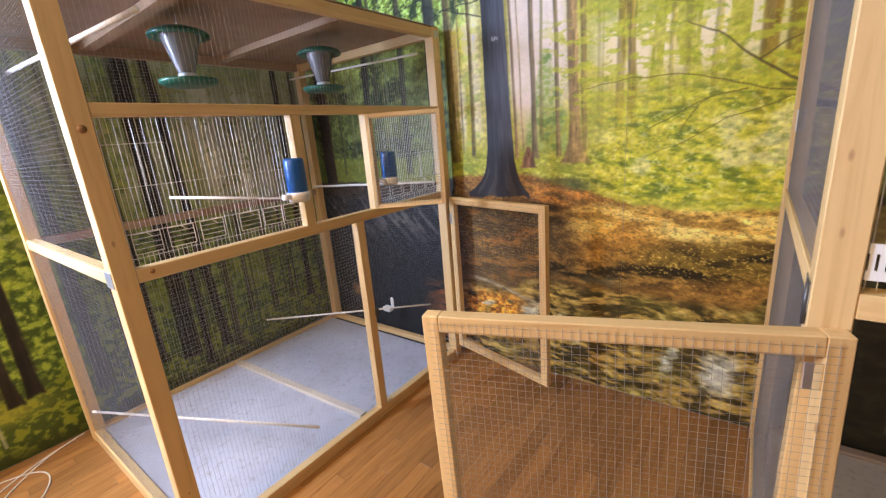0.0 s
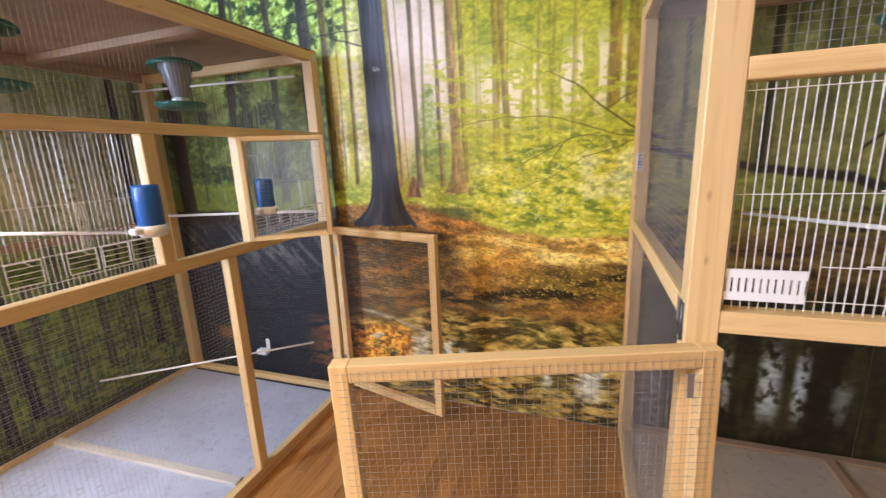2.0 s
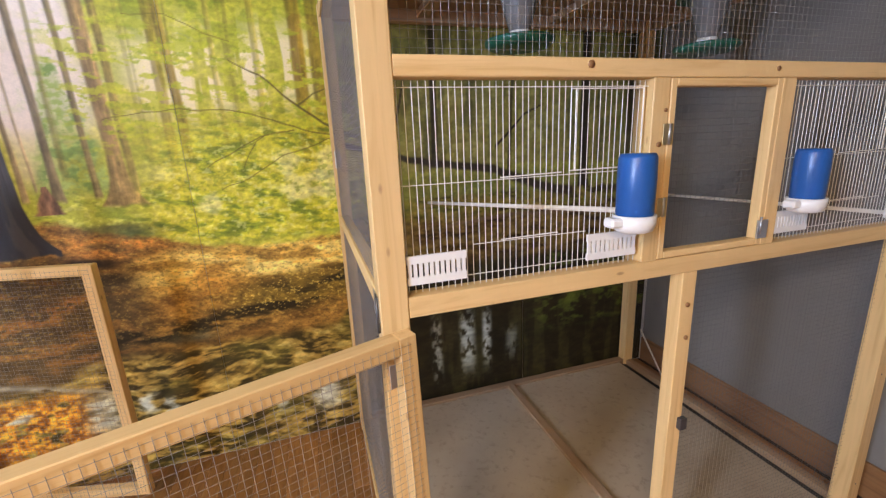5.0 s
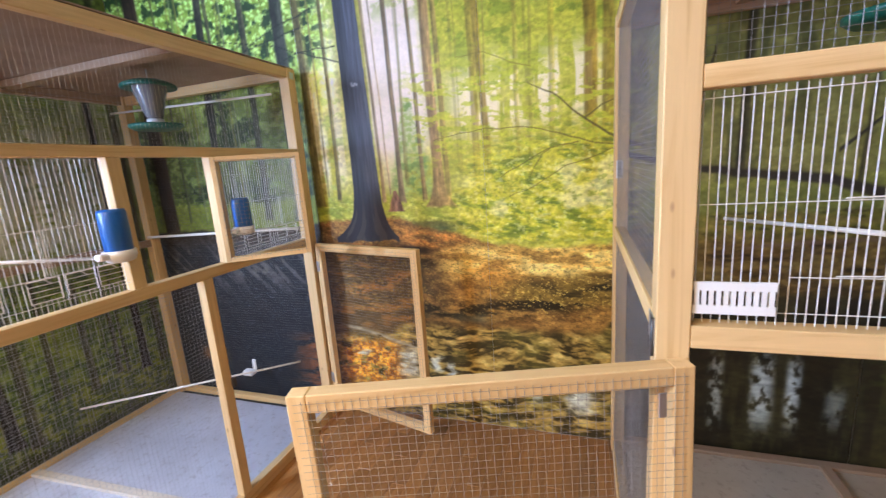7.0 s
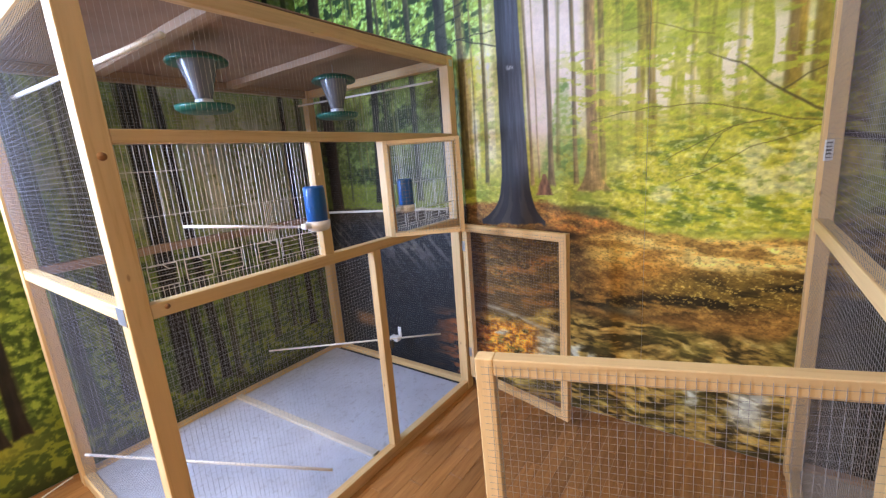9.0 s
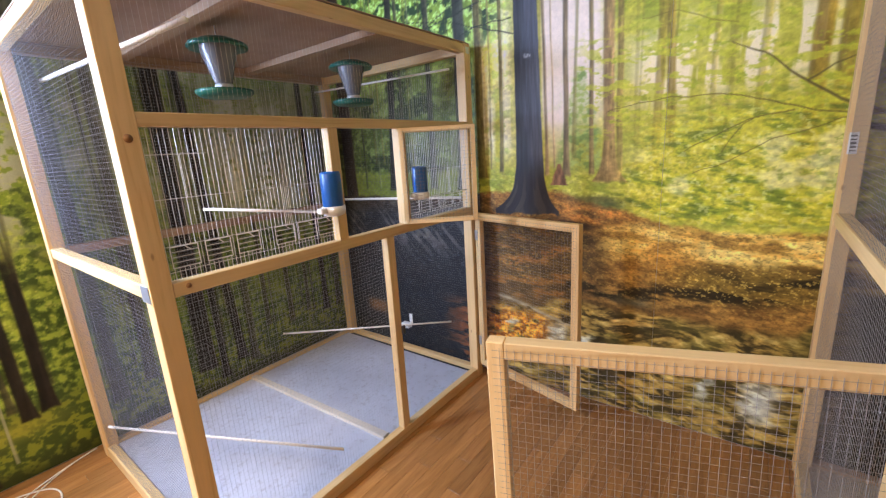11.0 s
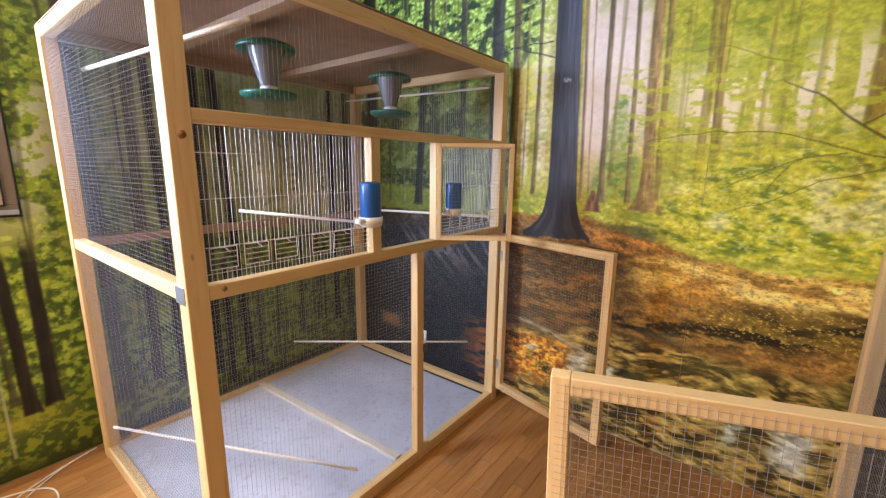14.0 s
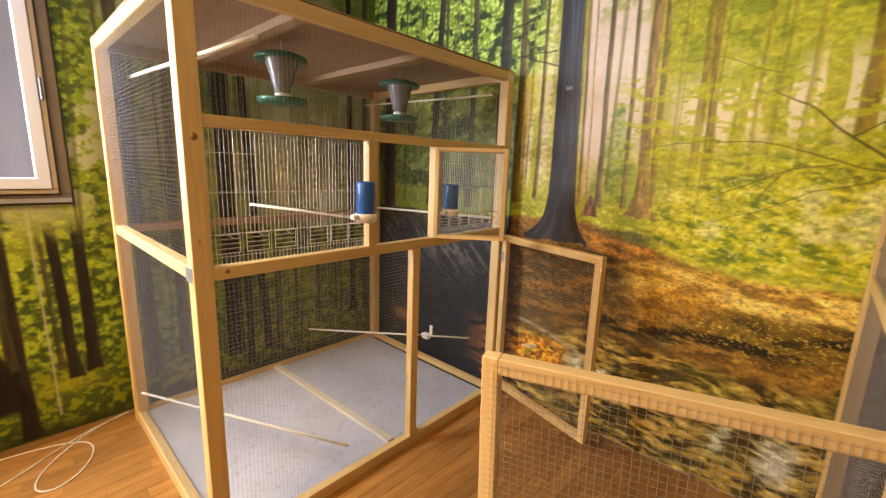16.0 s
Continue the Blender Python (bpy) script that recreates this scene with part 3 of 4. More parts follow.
    col = np.where((z > 1.0)[..., None], col * (fine + (1 - fine) * np.clip(sky_m, 0, 1))[..., None], col)
    # branches
    twig = (96, 86, 34)
    col = bough(col, x, z, ((0.72, 1.575), (0.86, 1.60), (0.955, 1.612), (1.18, 1.605), (1.345, 1.563), (1.447, 1.518), (1.70, 1.475)), 0.0010, 0.0030, twig, 0.75)
    col = bough(col, x, z, ((1.06, 1.375), (1.119, 1.412), (1.283, 1.494), (1.423, 1.520)), 0.0010, 0.0022, twig, 0.75)
    col = bough(col, x, z, ((1.20, 1.37), (1.226, 1.419), (1.266, 1.478), (1.30, 1.497)), 0.0008, 0.0016, twig, 0.7)
    col = bough(col, x, z, ((1.10, 1.28), (1.225, 1.328), (1.362, 1.409), (1.552, 1.468), (1.70, 1.49)), 0.0008, 0.0020, twig, 0.7)
    col = bough(col, x, z, ((1.20, 1.80), (1.308, 1.742), (1.417, 1.646), (1.55, 1.542), (1.70, 1.47)), 0.0012, 0.0075, (92, 80, 42), 0.85)
    col = bough(col, x, z, ((1.45, 1.62), (1.52, 1.67), (1.58, 1.69)), 0.004, 0.002, (92, 84, 42), 0.7)
    col = bough(col, x, z, ((0.86, 1.955), (1.0, 1.96), (1.12, 1.90), (1.22, 1.87)), 0.0015, 0.0018, (120, 112, 40), 0.7)
    for a, b in (((-0.75, 2.03), (0.02, 2.22)), ((-0.60, 2.24), (0.23, 2.02)), ((-0.20, 2.05), (0.22, 2.10)), ((-0.45, 2.12), (0.10, 2.30))):
        col = bough(col, x, z, (a, ((a[0] + b[0]) / 2, (a[1] + b[1]) / 2 + 0.03), b), 0.0016, 0.0030, (34, 40, 26), 0.8)
    bole = (54, 46, 36)
    col = bough(col, x, z, ((1.60, 1.452), (1.825, 1.387), (2.05, 1.337), (2.377, 1.292), (2.67, 1.179), (2.85, 1.150)), 0.012, 0.030, bole, 0.95)
    col = bough(col, x, z, ((2.38, 1.40), (2.46, 1.48), (2.545, 1.56), (2.64, 1.60)), 0.007, 0.003, bole)
    col = bough(col, x, z, ((1.84, 1.40), (1.90, 1.62), (1.95, 1.85)), 0.006, 0.004, bole)
    col = bough(col, x, z, ((2.10, 1.02), (2.5, 1.05), (3.1, 1.02)), 0.008, 0.014, (120, 96, 74), 0.7)
    # the great trunk, spreading into roots
    up = np.clip(2.3 - z, 0, 3)
    foot = np.exp(-np.clip(z - 1.085, 0, 9) / 0.075)
    left = 0.228 + 0.009 * up - 0.150 * foot
    right = 0.358 + 0.038 * np.clip(up, 0, 1) + 0.090 * foot
    ripple = 0.010 * (vnoise(z * 22, x * 3, 129) - 0.5) * (0.3 + foot)
    bottom = 1.060 + 0.05 * (fbm(x, z * 0, 16, 1, 127) - 0.5)
    mk = sstep(left - 0.003, left + 0.005, x + ripple) * sstep(right + 0.003, right - 0.005, x + ripple) * sstep(bottom - 0.006, bottom + 0.006, z)
    s = np.clip((x - left) / np.maximum(right - left, 0.05), 0, 1)
    ridge = 0.50 + 1.0 * fbm(s * 1.6, z, 9, 5, 131, 4)
    tone = np.array([72., 76, 86]) * ((0.25 + 0.75 * ridge) * (0.72 + 0.45 * sstep(0.05, 0.75, s)))[..., None]
    tone = lay(tone, sstep(1.42, 1.22, z) * 0.75, (40, 36, 36))
    tone = lay(tone, sstep(1.40, 1.2, z) * sstep(0.56, 0.66, fbm(s, z, 8, 6, 135, 3)) * 0.6, (84, 74, 66))
    tone = lay(tone, ellipse(x, z, 0.315, 1.90, 0.03, 0.012) * sstep(0.5, 0.62, dab), (176, 180, 190))
    col = col * (1 - mk[..., None]) + tone * mk[..., None]
    # the pointed stump
    h = np.clip(1.337 - z, 0, 0.2)
    st = (1 - sstep(0.004 + 0.30 * h, 0.010 + 0.42 * h, np.abs(x - 0.484 + 0.012 * (dab - 0.5)))) * (z > 1.226) * (z < 1.337)
    col = col * (1 - st[..., None]) + np.array([140., 102, 72]) * (0.4 + 1.2 * fbm(x, z, 60, 20, 137))[..., None] * st[..., None]
    return col


def mural_west(y, z):
    leaf = fbm(y, z, 34, 42, 131, 5)
    n1 = fbm(y, z, 2.5, 2.5, 141)
    clump = fbm(y, z, 6, 6, 161, 4)
    small = fbm(y, z, 60, 60, 151, 3)
    col = np.zeros(y.shape + (3,)) + np.array([98., 118, 40])
    col = lay(col, sstep(0.5, 0.62, leaf), (156, 174, 62))
    col = lay(col, sstep(0.48, 0.38, leaf) * 0.8, (54, 72, 26))
    col = lay(col, sstep(0.54, 0.64, clump) * 0.5, (176, 184, 58))
    up = sstep(0.95, 1.35, z + 0.3 * (n1 - 0.5))
    col = lay(col, up * sstep(0.48, 0.58, clump) * 0.9, (180, 178, 158))
    col = lay(col, up * sstep(0.56, 0.66, leaf) * 0.9, (116, 140, 34))
    col = lay(col, sstep(0.60, 0.70, small) * sstep(0.4, 0.6, leaf) * 0.6, (200, 204, 96))
    # behind the aviary: green dusk below, a pale clearing above
    inn = sstep(-1.80, -1.60, y)
    col = lay(col, inn * (1 - up) * 0.35, (64, 82, 42))
    col = lay(col, inn * up * 0.55, (128, 134, 84))
    pale = ellipse(y, z, -0.50, 1.45, 0.37, 0.40) * sstep(0.68, 0.46, leaf * 0.6 + 0.4 * fbm(y, z, 14, 2, 163))
    col = lay(col, np.clip(pale * 1.3, 0, 1) * 0.9, (212, 211, 184))
    col = lay(col, inn * up * sstep(0.54, 0.62, fbm(y, z, 24, 1.2, 165, 3)) * 0.4, (112, 116, 72))
    col = lay(col, inn * np.exp(-((z - 1.07) / 0.05) ** 2) * 0.4, (130, 132, 70))
    # undergrowth
    und = sstep(0.42, 0.30, z + 0.12 * (n1 - 0.5))
    col = lay(col, und * 0.85, (70, 86, 34))
    col = lay(col, und * sstep(0.50, 0.60, leaf), (132, 142, 44))
    col = lay(col, und * ellipse(y, z, -1.96, 0.26, 0.14, 0.05, 2) * 0.7, (168, 164, 56))
    col = lay(col, sstep(0.16, 0.06, z + 0.08 * leaf) * 0.75, (48, 54, 26))
    rng = random.Random(9)
    for k in range(26):
        cy = rng.uniform(-3.4, 0.05)
        tall = 9.0 if cy < -0.85 else 1.05
        s = rng.uniform(0.7, 1.2)
        col = trunk(col, y, z, cy, rng.uniform(0.008, 0.022), rng.uniform(0.26, 0.45), (66 * s, 64 * s, 38 * s), rng.uniform(-0.04, 0.04), 0.004, rng.uniform(0.4, 0.8), k + 200, tall)
    dark, dim = (32, 27, 22), (62, 58, 42)
    for cy, w, ft, ln, rgb, tall in ((-1.84, 0.052, 0.31, 0.0, dark, 1.19), (-1.915, 0.046, 0.29, -0.036, dark, 1.19), (-2.112, 0.062, 0.02, -0.020, dark, 1.19), (-2.142, 0.036, 0.40, -0.01, dim, 1.0), (-2.205, 0.026, 0.60, -0.08, dim, 1.19), (-1.965, 0.020, 0.35, -0.03, dim, 1.19),
                                     (-1.56, 0.07, 0.2, -0.02, dim, 9), (-1.40, 0.06, 0.25, 0.01, dim, 9), (-1.27, 0.05, 0.2, -0.02, dark, 9), (-1.10, 0.105, 0.16, 0.0, dark, 9), (-0.875, 0.058, 0.14, -0.055, dark, 9), (-1.00, 0.045, 0.06, 0.0, dark, 1.0), (-0.79, 0.050, 0.10, 0.0, dim, 1.0),
                                     (-0.66, 0.030, 0.3, 0.01, dim, 1.2), (-0.47, 0.040, 0.26, 0.0, dim, 1.05), (-0.32, 0.022, 0.3, 0.0, dim, 1.2), (-0.155, 0.050, 0.25, -0.01, dark, 9), (-0.03, 0.05, 0.25, 0.0, dim, 9), (-2.75, 0.06, 0.2, -0.02, dark, 9), (-2.95, 0.05, 0.2, 0.0, dark, 9)):
        col = trunk(col, y, z, cy, w, ft, rgb, ln, 0.012, 0.96 if rgb is dark else 0.8, int(-cy * 50) + 300, tall)
    # the broad dark trunk that spreads to its foot
    wd = 0.045 + 0.14 * np.clip(1.15 - z, 0, 2) ** 1.1
    cc = -2.40 + 0.13 * np.clip(1.2 - z, 0, 2)
    big = (1 - sstep(wd - 0.010, wd + 0.010, np.abs(y - cc + 0.035 * (fbm(y, z, 9, 9, 173) - 0.5)))) * sstep(0.16, 0.20, z + 0.05 * (leaf - 0.5))
    tint = np.array([25., 20, 17]) * (0.2 + 1.7 * fbm(y, z, 40, 8, 171, 4))[..., None]
    col = col * (1 - big[..., None]) + tint * big[..., None]
    birch = 1 - sstep(0.0035, 0.008, np.abs(y + 1.998 + 0.013 * (z - 0.1)))
    col = lay(col, birch * (z > 0.10) * 0.75, (176, 172, 146))
    return col


def mural_panel(name, a0, a1, z0, z1, step, paint, place, parent, label, gain=1.0):
    """One strip of wallpaper as a fine sheet that carries the print as colours."""
    na, nz = max(2, round((a1 - a0) / step) + 1), round((z1 - z0) / step) + 1
    a, z = np.meshgrid(np.linspace(a0, a1, na), np.linspace(z0, z1, nz), indexing="ij")
    rgb = np.clip(paint(a, z), 0, 255) / 255
    lin = np.where(rgb < 0.04045, rgb / 12.92, ((rgb + 0.055) / 1.055) ** 2.4) * gain
    verts = place(a, z).reshape(-1, 3)
    idx = np.arange(na * nz).reshape(na, nz)
    quads = np.stack([idx[:-1, :-1], idx[1:, :-1], idx[1:, 1:], idx[:-1, 1:]], -1).reshape(-1, 4)
    me = bpy.data.meshes.new(name)
    me.vertices.add(len(verts))
    me.vertices.foreach_set("co", verts.astype(np.float32).ravel())
    me.loops.add(quads.size)
    me.loops.foreach_set("vertex_index", quads.astype(np.int32).ravel())
    me.polygons.add(len(quads))
    me.polygons.foreach_set("loop_start", np.arange(0, quads.size, 4, dtype=np.int32))
    me.update(calc_edges=True)
    layer = me.color_attributes.new("print", "FLOAT_COLOR", "POINT")
    layer.data.foreach_set("color", np.concatenate([lin.reshape(-1, 3), np.ones((len(verts), 1))], 1).astype(np.float32).ravel())
    me.materials.append(PRINT)
    ob = new(name, me)
    ob.parent = parent
    ob.matrix_parent_inverse = parent.matrix_basis.inverted()
    return tagged(ob, label)


def on_north(a, z):
    return np.stack([a, a * 0 + NY - 0.004, z], -1)


def on_west(a, z):
    return np.stack([a * 0 + WX + 0.004, a, z], -1)


for a0, a1, step in ((WX + 0.004, -0.021, 0.007), (-0.0195, 0.979, 0.004), (0.9805, 1.70, 0.004), (1.70, 2.54, 0.006), (2.5415, 3.395, 0.008)):
    mural_panel("wallpaper_panel", a0, a1, 0.004, CZ - 0.002, step, mural_north, on_north, wall_north, "", 1.0)
for a0, a1, z0, z1 in ((SY, WIN_Y0 - 0.002, 0.004, CZ - 0.002), (WIN_Y0 - 0.002, WIN_Y1 + 0.002, 0.004, WIN_Z0 - 0.002), (WIN_Y1 + 0.002, -0.9, 0.004, CZ - 0.002), (-0.9, NY - 0.006, 0.004, CZ - 0.002)):
    mural_panel("wallpaper_panel", a0, a1, z0, z1, 0.005 if a1 < -0.8 and a0 > -3.3 else 0.007, mural_west, on_west, wall_west, "")


# ---- window in the west wall ----
SASH = mat("white_window_frame", (0.66, 0.69, 0.78), 0.4)
BROWNFRAME = mat("brown_window_profile", (0.15, 0.115, 0.085), 0.45)
EDGEWOOD = mat("worn_beige_profile", (0.40, 0.31, 0.235), 0.5)
window = thing("window_1", Matrix.Identity(4), "white framed window with a brown outer profile and pale panes", "window", kind="structure")


def ring(name, x0, x1, y0, y1, z0, z1, w, material, parent, label=""):
    """Four bars round an opening, as one frame."""
    bm = bmesh.new()
    for lo, hi in (((y0, z0), (y1, z0 + w)), ((y0, z1 - w), (y1, z1)), ((y0, z0 + w), (y0 + w, z1 - w)), ((y1 - w, z0 + w), (y1, z1 - w))):
        n = len(bm.verts)
        bmesh.ops.create_cube(bm, size=1)
        bm.verts.ensure_lookup_table()
        for q in bm.verts[n:]:
            q.co = ((x0 + x1) / 2 + q.co.x * (x1 - x0), (lo[0] + hi[0]) / 2 + q.co.y * (hi[0] - lo[0]), (lo[1] + hi[1]) / 2 + q.co.z * (hi[1] - lo[1]))
    bmesh.ops.bevel(bm, geom=bm.edges[:], offset=0.003, segments=1, affect="EDGES")
    return part(name, bm, material, parent, label)


ring("window_frame", WX - 0.02, WX + 0.030, WIN_Y0 - 0.03, WIN_Y1 + 0.03, WIN_Z0 - 0.03, WIN_Z1 + 0.03, 0.045, BROWNFRAME, window, "brown outer profile")
ring("sash_edge", WX - 0.015, WX + 0.050, WIN_Y0 + 0.017, WIN_Y1 - 0.017, WIN_Z0 + 0.017, WIN_Z1 - 0.017, 0.022, EDGEWOOD, window, "beige wooden sash edge")
ring("sash", WX - 0.015, WX + 0.062, WIN_Y0 + 0.041, WIN_Y1 - 0.041, WIN_Z0 + 0.041, WIN_Z1 - 0.041, 0.05, SASH, window, "white sash")
ring("seal", WX - 0.015, WX + 0.040, WIN_Y0 + 0.010, WIN_Y1 - 0.010, WIN_Z0 + 0.010, WIN_Z1 - 0.010, 0.006, ROD, window, "black rubber seal")
ring("outer_seal", WX - 0.015, WX + 0.024, WIN_Y0 - 0.038, WIN_Y1 + 0.038, WIN_Z0 - 0.038, WIN_Z1 + 0.038, 0.0075, ROD, window, "black outer seal")
box("drip_rail", (WX + 0.004, WIN_Y0 - 0.028, WIN_Z0 - 0.026), (WX + 0.040, WIN_Y1 + 0.028, WIN_Z0 - 0.006), STEEL, window, "grey metal rail along the foot", 0.002)
pane = part("pane", box_bm(0.006, WIN_Y1 - WIN_Y0 - 0.17, WIN_Z1 - WIN_Z0 - 0.17, 0), GLASS, window, "clear pane", pose(WX + 0.02, (WIN_Y0 + WIN_Y1) / 2, (WIN_Z0 + WIN_Z1) / 2))
pane.visible_shadow = False
box("handle", (WX + 0.05, WIN_Y1 - 0.036, 1.70), (WX + 0.075, WIN_Y1 - 0.024, 1.80), DARKMETAL, window, "metal window latch", 0.004)
BACKDROP = mat("pale_daylight", (0.02, 0.02, 0.02), 1.0)
v = coords(BACKDROP, (1, 2.2, 0.35))
link(BACKDROP, ramp(BACKDROP, noise_fac(BACKDROP, v, 1.4, 3), [(0.3, (0.38, 0.39, 0.54)), (0.55, (0.50, 0.53, 0.80)), (0.75, (0.70, 0.73, 1.0))]), bsdf(BACKDROP).inputs["Emission Color"])
bsdf(BACKDROP).inputs["Emission Strength"].default_value = 0.58
tagged(part("backdrop", box_bm(0.02, 3.4, 3.4, 0), BACKDROP, None, "pale overcast daylight outside the window", pose(WX - 0.9, (WIN_Y0 + WIN_Y1) / 2, 1.8)), kind="structure")

# ---- ceiling lamp, unseen, added as a body for the warm fill ----
lamp = thing("unseen_ceiling_lamp", pose(0.15, -3.3, CZ), "added square ceiling lamp with a white housing, out of view", "lamp")
part("housing", box_bm(0.76, 0.76, 0.10, 0.01), WHITEPLASTIC, lamp, "", pose(0, 0, -0.052))

# ---- aviaries ----
AW, AH, POST = 1.706, 2.0, 0.058
# rail heights and the spans of the two uprights, for the west and the east aviary
WEST = dict(low=(1.067, 1.110), up=(1.554, 1.591), ua=(0.681, 0.727), ub=(1.076, 1.122))
EAST = dict(low=(1.088, 1.132), up=(1.546, 1.583), ua=(0.627, 0.672), ub=(1.012, 1.058))


def plate(name, lo, hi, parent, material=STEEL, label="zinc corner plate"):
    p = box(name, lo, hi, material, parent, label, 0.0008)
    return p


def door_leaf(name, m, width, height, parent_label, side, category="door", group="", stile=0.045, thick=0.034, wire=None):
    """A mesh door: its own x runs from the hinge to the free edge, the mesh is stapled to the face on the given side."""
    d = thing(name, m, parent_label, category, group)
    box("stile", (0, -thick / 2, 0), (stile, thick / 2, height), PINE, d)
    box("stile", (width - stile, -thick / 2, 0), (width, thick / 2, height), PINE, d)
    box("rail", (stile, -thick / 2, 0), (width - stile, thick / 2, stile), PINE, d)
    box("rail", (stile, -thick / 2, height - stile), (width - stile, thick / 2, height), PINE, d)
    y = side * (thick / 2 + 0.0012)
    wire_mesh("wire_mesh", (0.012, y, 0.012), (1, 0, 0), (0, 0, 1), width - 0.024, height - 0.024, d, "dull galvanised square wire mesh", None, wire or ZINC)
    return d


def feeder(m, group):
    m = m @ Matrix.Scale(1.08, 4)
    f = thing("bird_feeder", m, "hanging bird feeder with green lid and tray and clear hopper", "bird feeder", group)
    part("lid", lathe_bm([(0.018, 0.205), (0.06, 0.200), (0.096, 0.186), (0.104, 0.176), (0.102, 0.168), (0.06, 0.176)]), GREEN, f, "dark green domed lid", None, True)
    part("hopper", lathe_bm([(0.026, 0.034), (0.034, 0.06), (0.060, 0.150), (0.066, 0.180)], 28, False), CLEAR, f, "clear tapered hopper", None, True)
    part("collar", lathe_bm([(0.030, 0.020), (0.034, 0.030), (0.030, 0.044)]), WHITEPLASTIC, f, "white collar", None, True)
    part("tray", lathe_bm([(0.02, 0.0), (0.085, 0.0), (0.100, 0.012), (0.100, 0.022), (0.094, 0.022), (0.088, 0.010), (0.05, 0.012), (0.03, 0.020)]), GREEN, f, "dark green seed tray", None, True)
    rod("hook", (0, 0, 0.2), (0, 0, 0.247), 0.0018, STEEL, f, "steel hanging hook", 6)
    return f


def bottle(m, group):
    b = thing("water_bottle", m, "blue plastic water bottle with a white drinking cup", "water bottle", group)
    part("reservoir", lathe_bm([(0.030, 0.028), (0.0335, 0.034), (0.0345, 0.10), (0.0335, 0.138), (0.030, 0.146), (0.0, 0.148)][:-1]), BLUE, b, "blue reservoir", None, True)
    part("cup", lathe_bm([(0.024, 0.0), (0.034, 0.004), (0.039, 0.018), (0.039, 0.034), (0.036, 0.034), (0.035, 0.026)]), WHITEPLASTIC, b, "white cup", None, True)
    part("spout", box_bm(0.03, 0.028, 0.018, 0.004), WHITEPLASTIC, b, "", pose(-0.045, 0.0, 0.022))
    return b


HATCHES = (0.09, 0.25, 0.41, 0.63, 0.78, 0.92)
BARLEN = 0.43
bar_v, bar_f = wires([((0, 0, 0), (0, 0, BARLEN))], 0.00095)
BAR = bpy.data.meshes.new("bar")
BAR.from_pydata(bar_v, [], bar_f)
BAR.materials.append(WHITEWIRE)


def wire_front(name, u0, u1, parent, style, plan):
    """A white cage front between two uprights; style 0 with slotted covers, 1 with small feeding hatches."""
    top, bot = plan["up"][0] - 0.004, plan["low"][1] + 0.002
    v = 0.022
    segs, thick = [], []
    n = int((u1 - u0) / 0.0139)
    us = [u0 + (u1 - u0) * (k + 0.5) / n for k in range(n)]
    rng = random.Random(style + 3)
    for k in us:
        j = rng.uniform(-0.0008, 0.0008)
        segs.append(((k, v, bot), (k + j, v + rng.uniform(-0.001, 0.001), top)))
    w, n_bars = u1 - u0, len(segs)
    if style == 0:
        rows = [(top - 0.012, u0, u1), (1.352, u0, u1), (1.157, u0, u1), (1.222, u0 + 0.26 * w, u0 + 0.74 * w)]
        for z, a, b in rows:
            segs.append(((a, v - 0.003, z), (b, v - 0.003, z)))
        thick += [((u0 + 0.37 * w, v - 0.007, 1.356), (u0 + 0.62 * w, v - 0.007, 1.358)), ((u0 + 0.37 * w, v - 0.007, 1.226), (u0 + 0.61 * w, v - 0.007, 1.228))]
        d0, d1 = u0 + 0.655 * w, u0 + 0.975 * w
        thick += [((d0, v - 0.006, 1.359), (d0, v - 0.006, top - 0.016)), ((d0, v - 0.006, top - 0.016), (d1, v - 0.006, top - 0.016)), ((d0, v - 0.006, 1.360), (d1, v - 0.006, 1.360)), ((d1, v - 0.006, 1.360), (d1, v - 0.006, top - 0.016)), ((d0 + 0.012, v - 0.006, 1.360), (d0 + 0.012, v - 0.006, top - 0.016))]
    else:
        rows = [(1.352, u0, u1), (1.215, u0, u1), (1.138, u0, u1), (1.478, u0, u0 + 0.27 * w)]
        for z, a, b in rows:
            segs.append(((a, v - 0.003, z), (b, v - 0.003, z)))
        segs.append(((u0 + 0.15 * w, v - 0.005, 1.478), (u0 + 0.15 * w, v - 0.005, 1.352)))
        segs.append(((u0 + 0.168 * w, v - 0.005, 1.42), (u0 + 0.168 * w, v - 0.005, 1.352)))
        for k in range(4):
            segs.append(((u0 + (0.64 + 0.012 * k) * w, v - 0.006, 1.352), (u0 + (0.64 + 0.012 * k) * w, v - 0.006, 1.215)))
        for c in HATCHES:
            a, b = u0 + (c - 0.062) * w, u0 + (c + 0.062) * w
            thick += [((a, v - 0.006, 1.213), (a, v - 0.006, 1.150)), ((b, v - 0.006, 1.213), (b, v - 0.006, 1.150)), ((a, v - 0.006, 1.150), (b, v - 0.006, 1.150)), ((a, v - 0.006, 1.213), (b, v - 0.006, 1.213))]
            for z in (1.166, 1.182, 1.198):
                segs.append(((a, v - 0.006, z), (b, v - 0.006, z)))
            thick.append((((a + b) / 2, v - 0.012, 1.213), ((a + b) / 2 + 0.016, v - 0.012, 1.198)))
    bars, cross = [], segs[n_bars:]
    for a, b in segs[:n_bars]:
        if style == 1 and any(abs((a[0] - u0) / w - c) < 0.062 for c in HATCHES):
            bars += [(a, (a[0], a[1], 1.150)), ((a[0], a[1], 1.213), b)]
        else:
            bars.append((a, b))
    vs, fs = wires(cross, 0.00095)
    vs2, fs2 = wires(thick, 0.0014)
    n = len(vs)
    ob = raw(name, vs + vs2, fs + [tuple(q + n for q in f) for f in fs2], WHITEWIRE, parent, "white coated wire cage front")
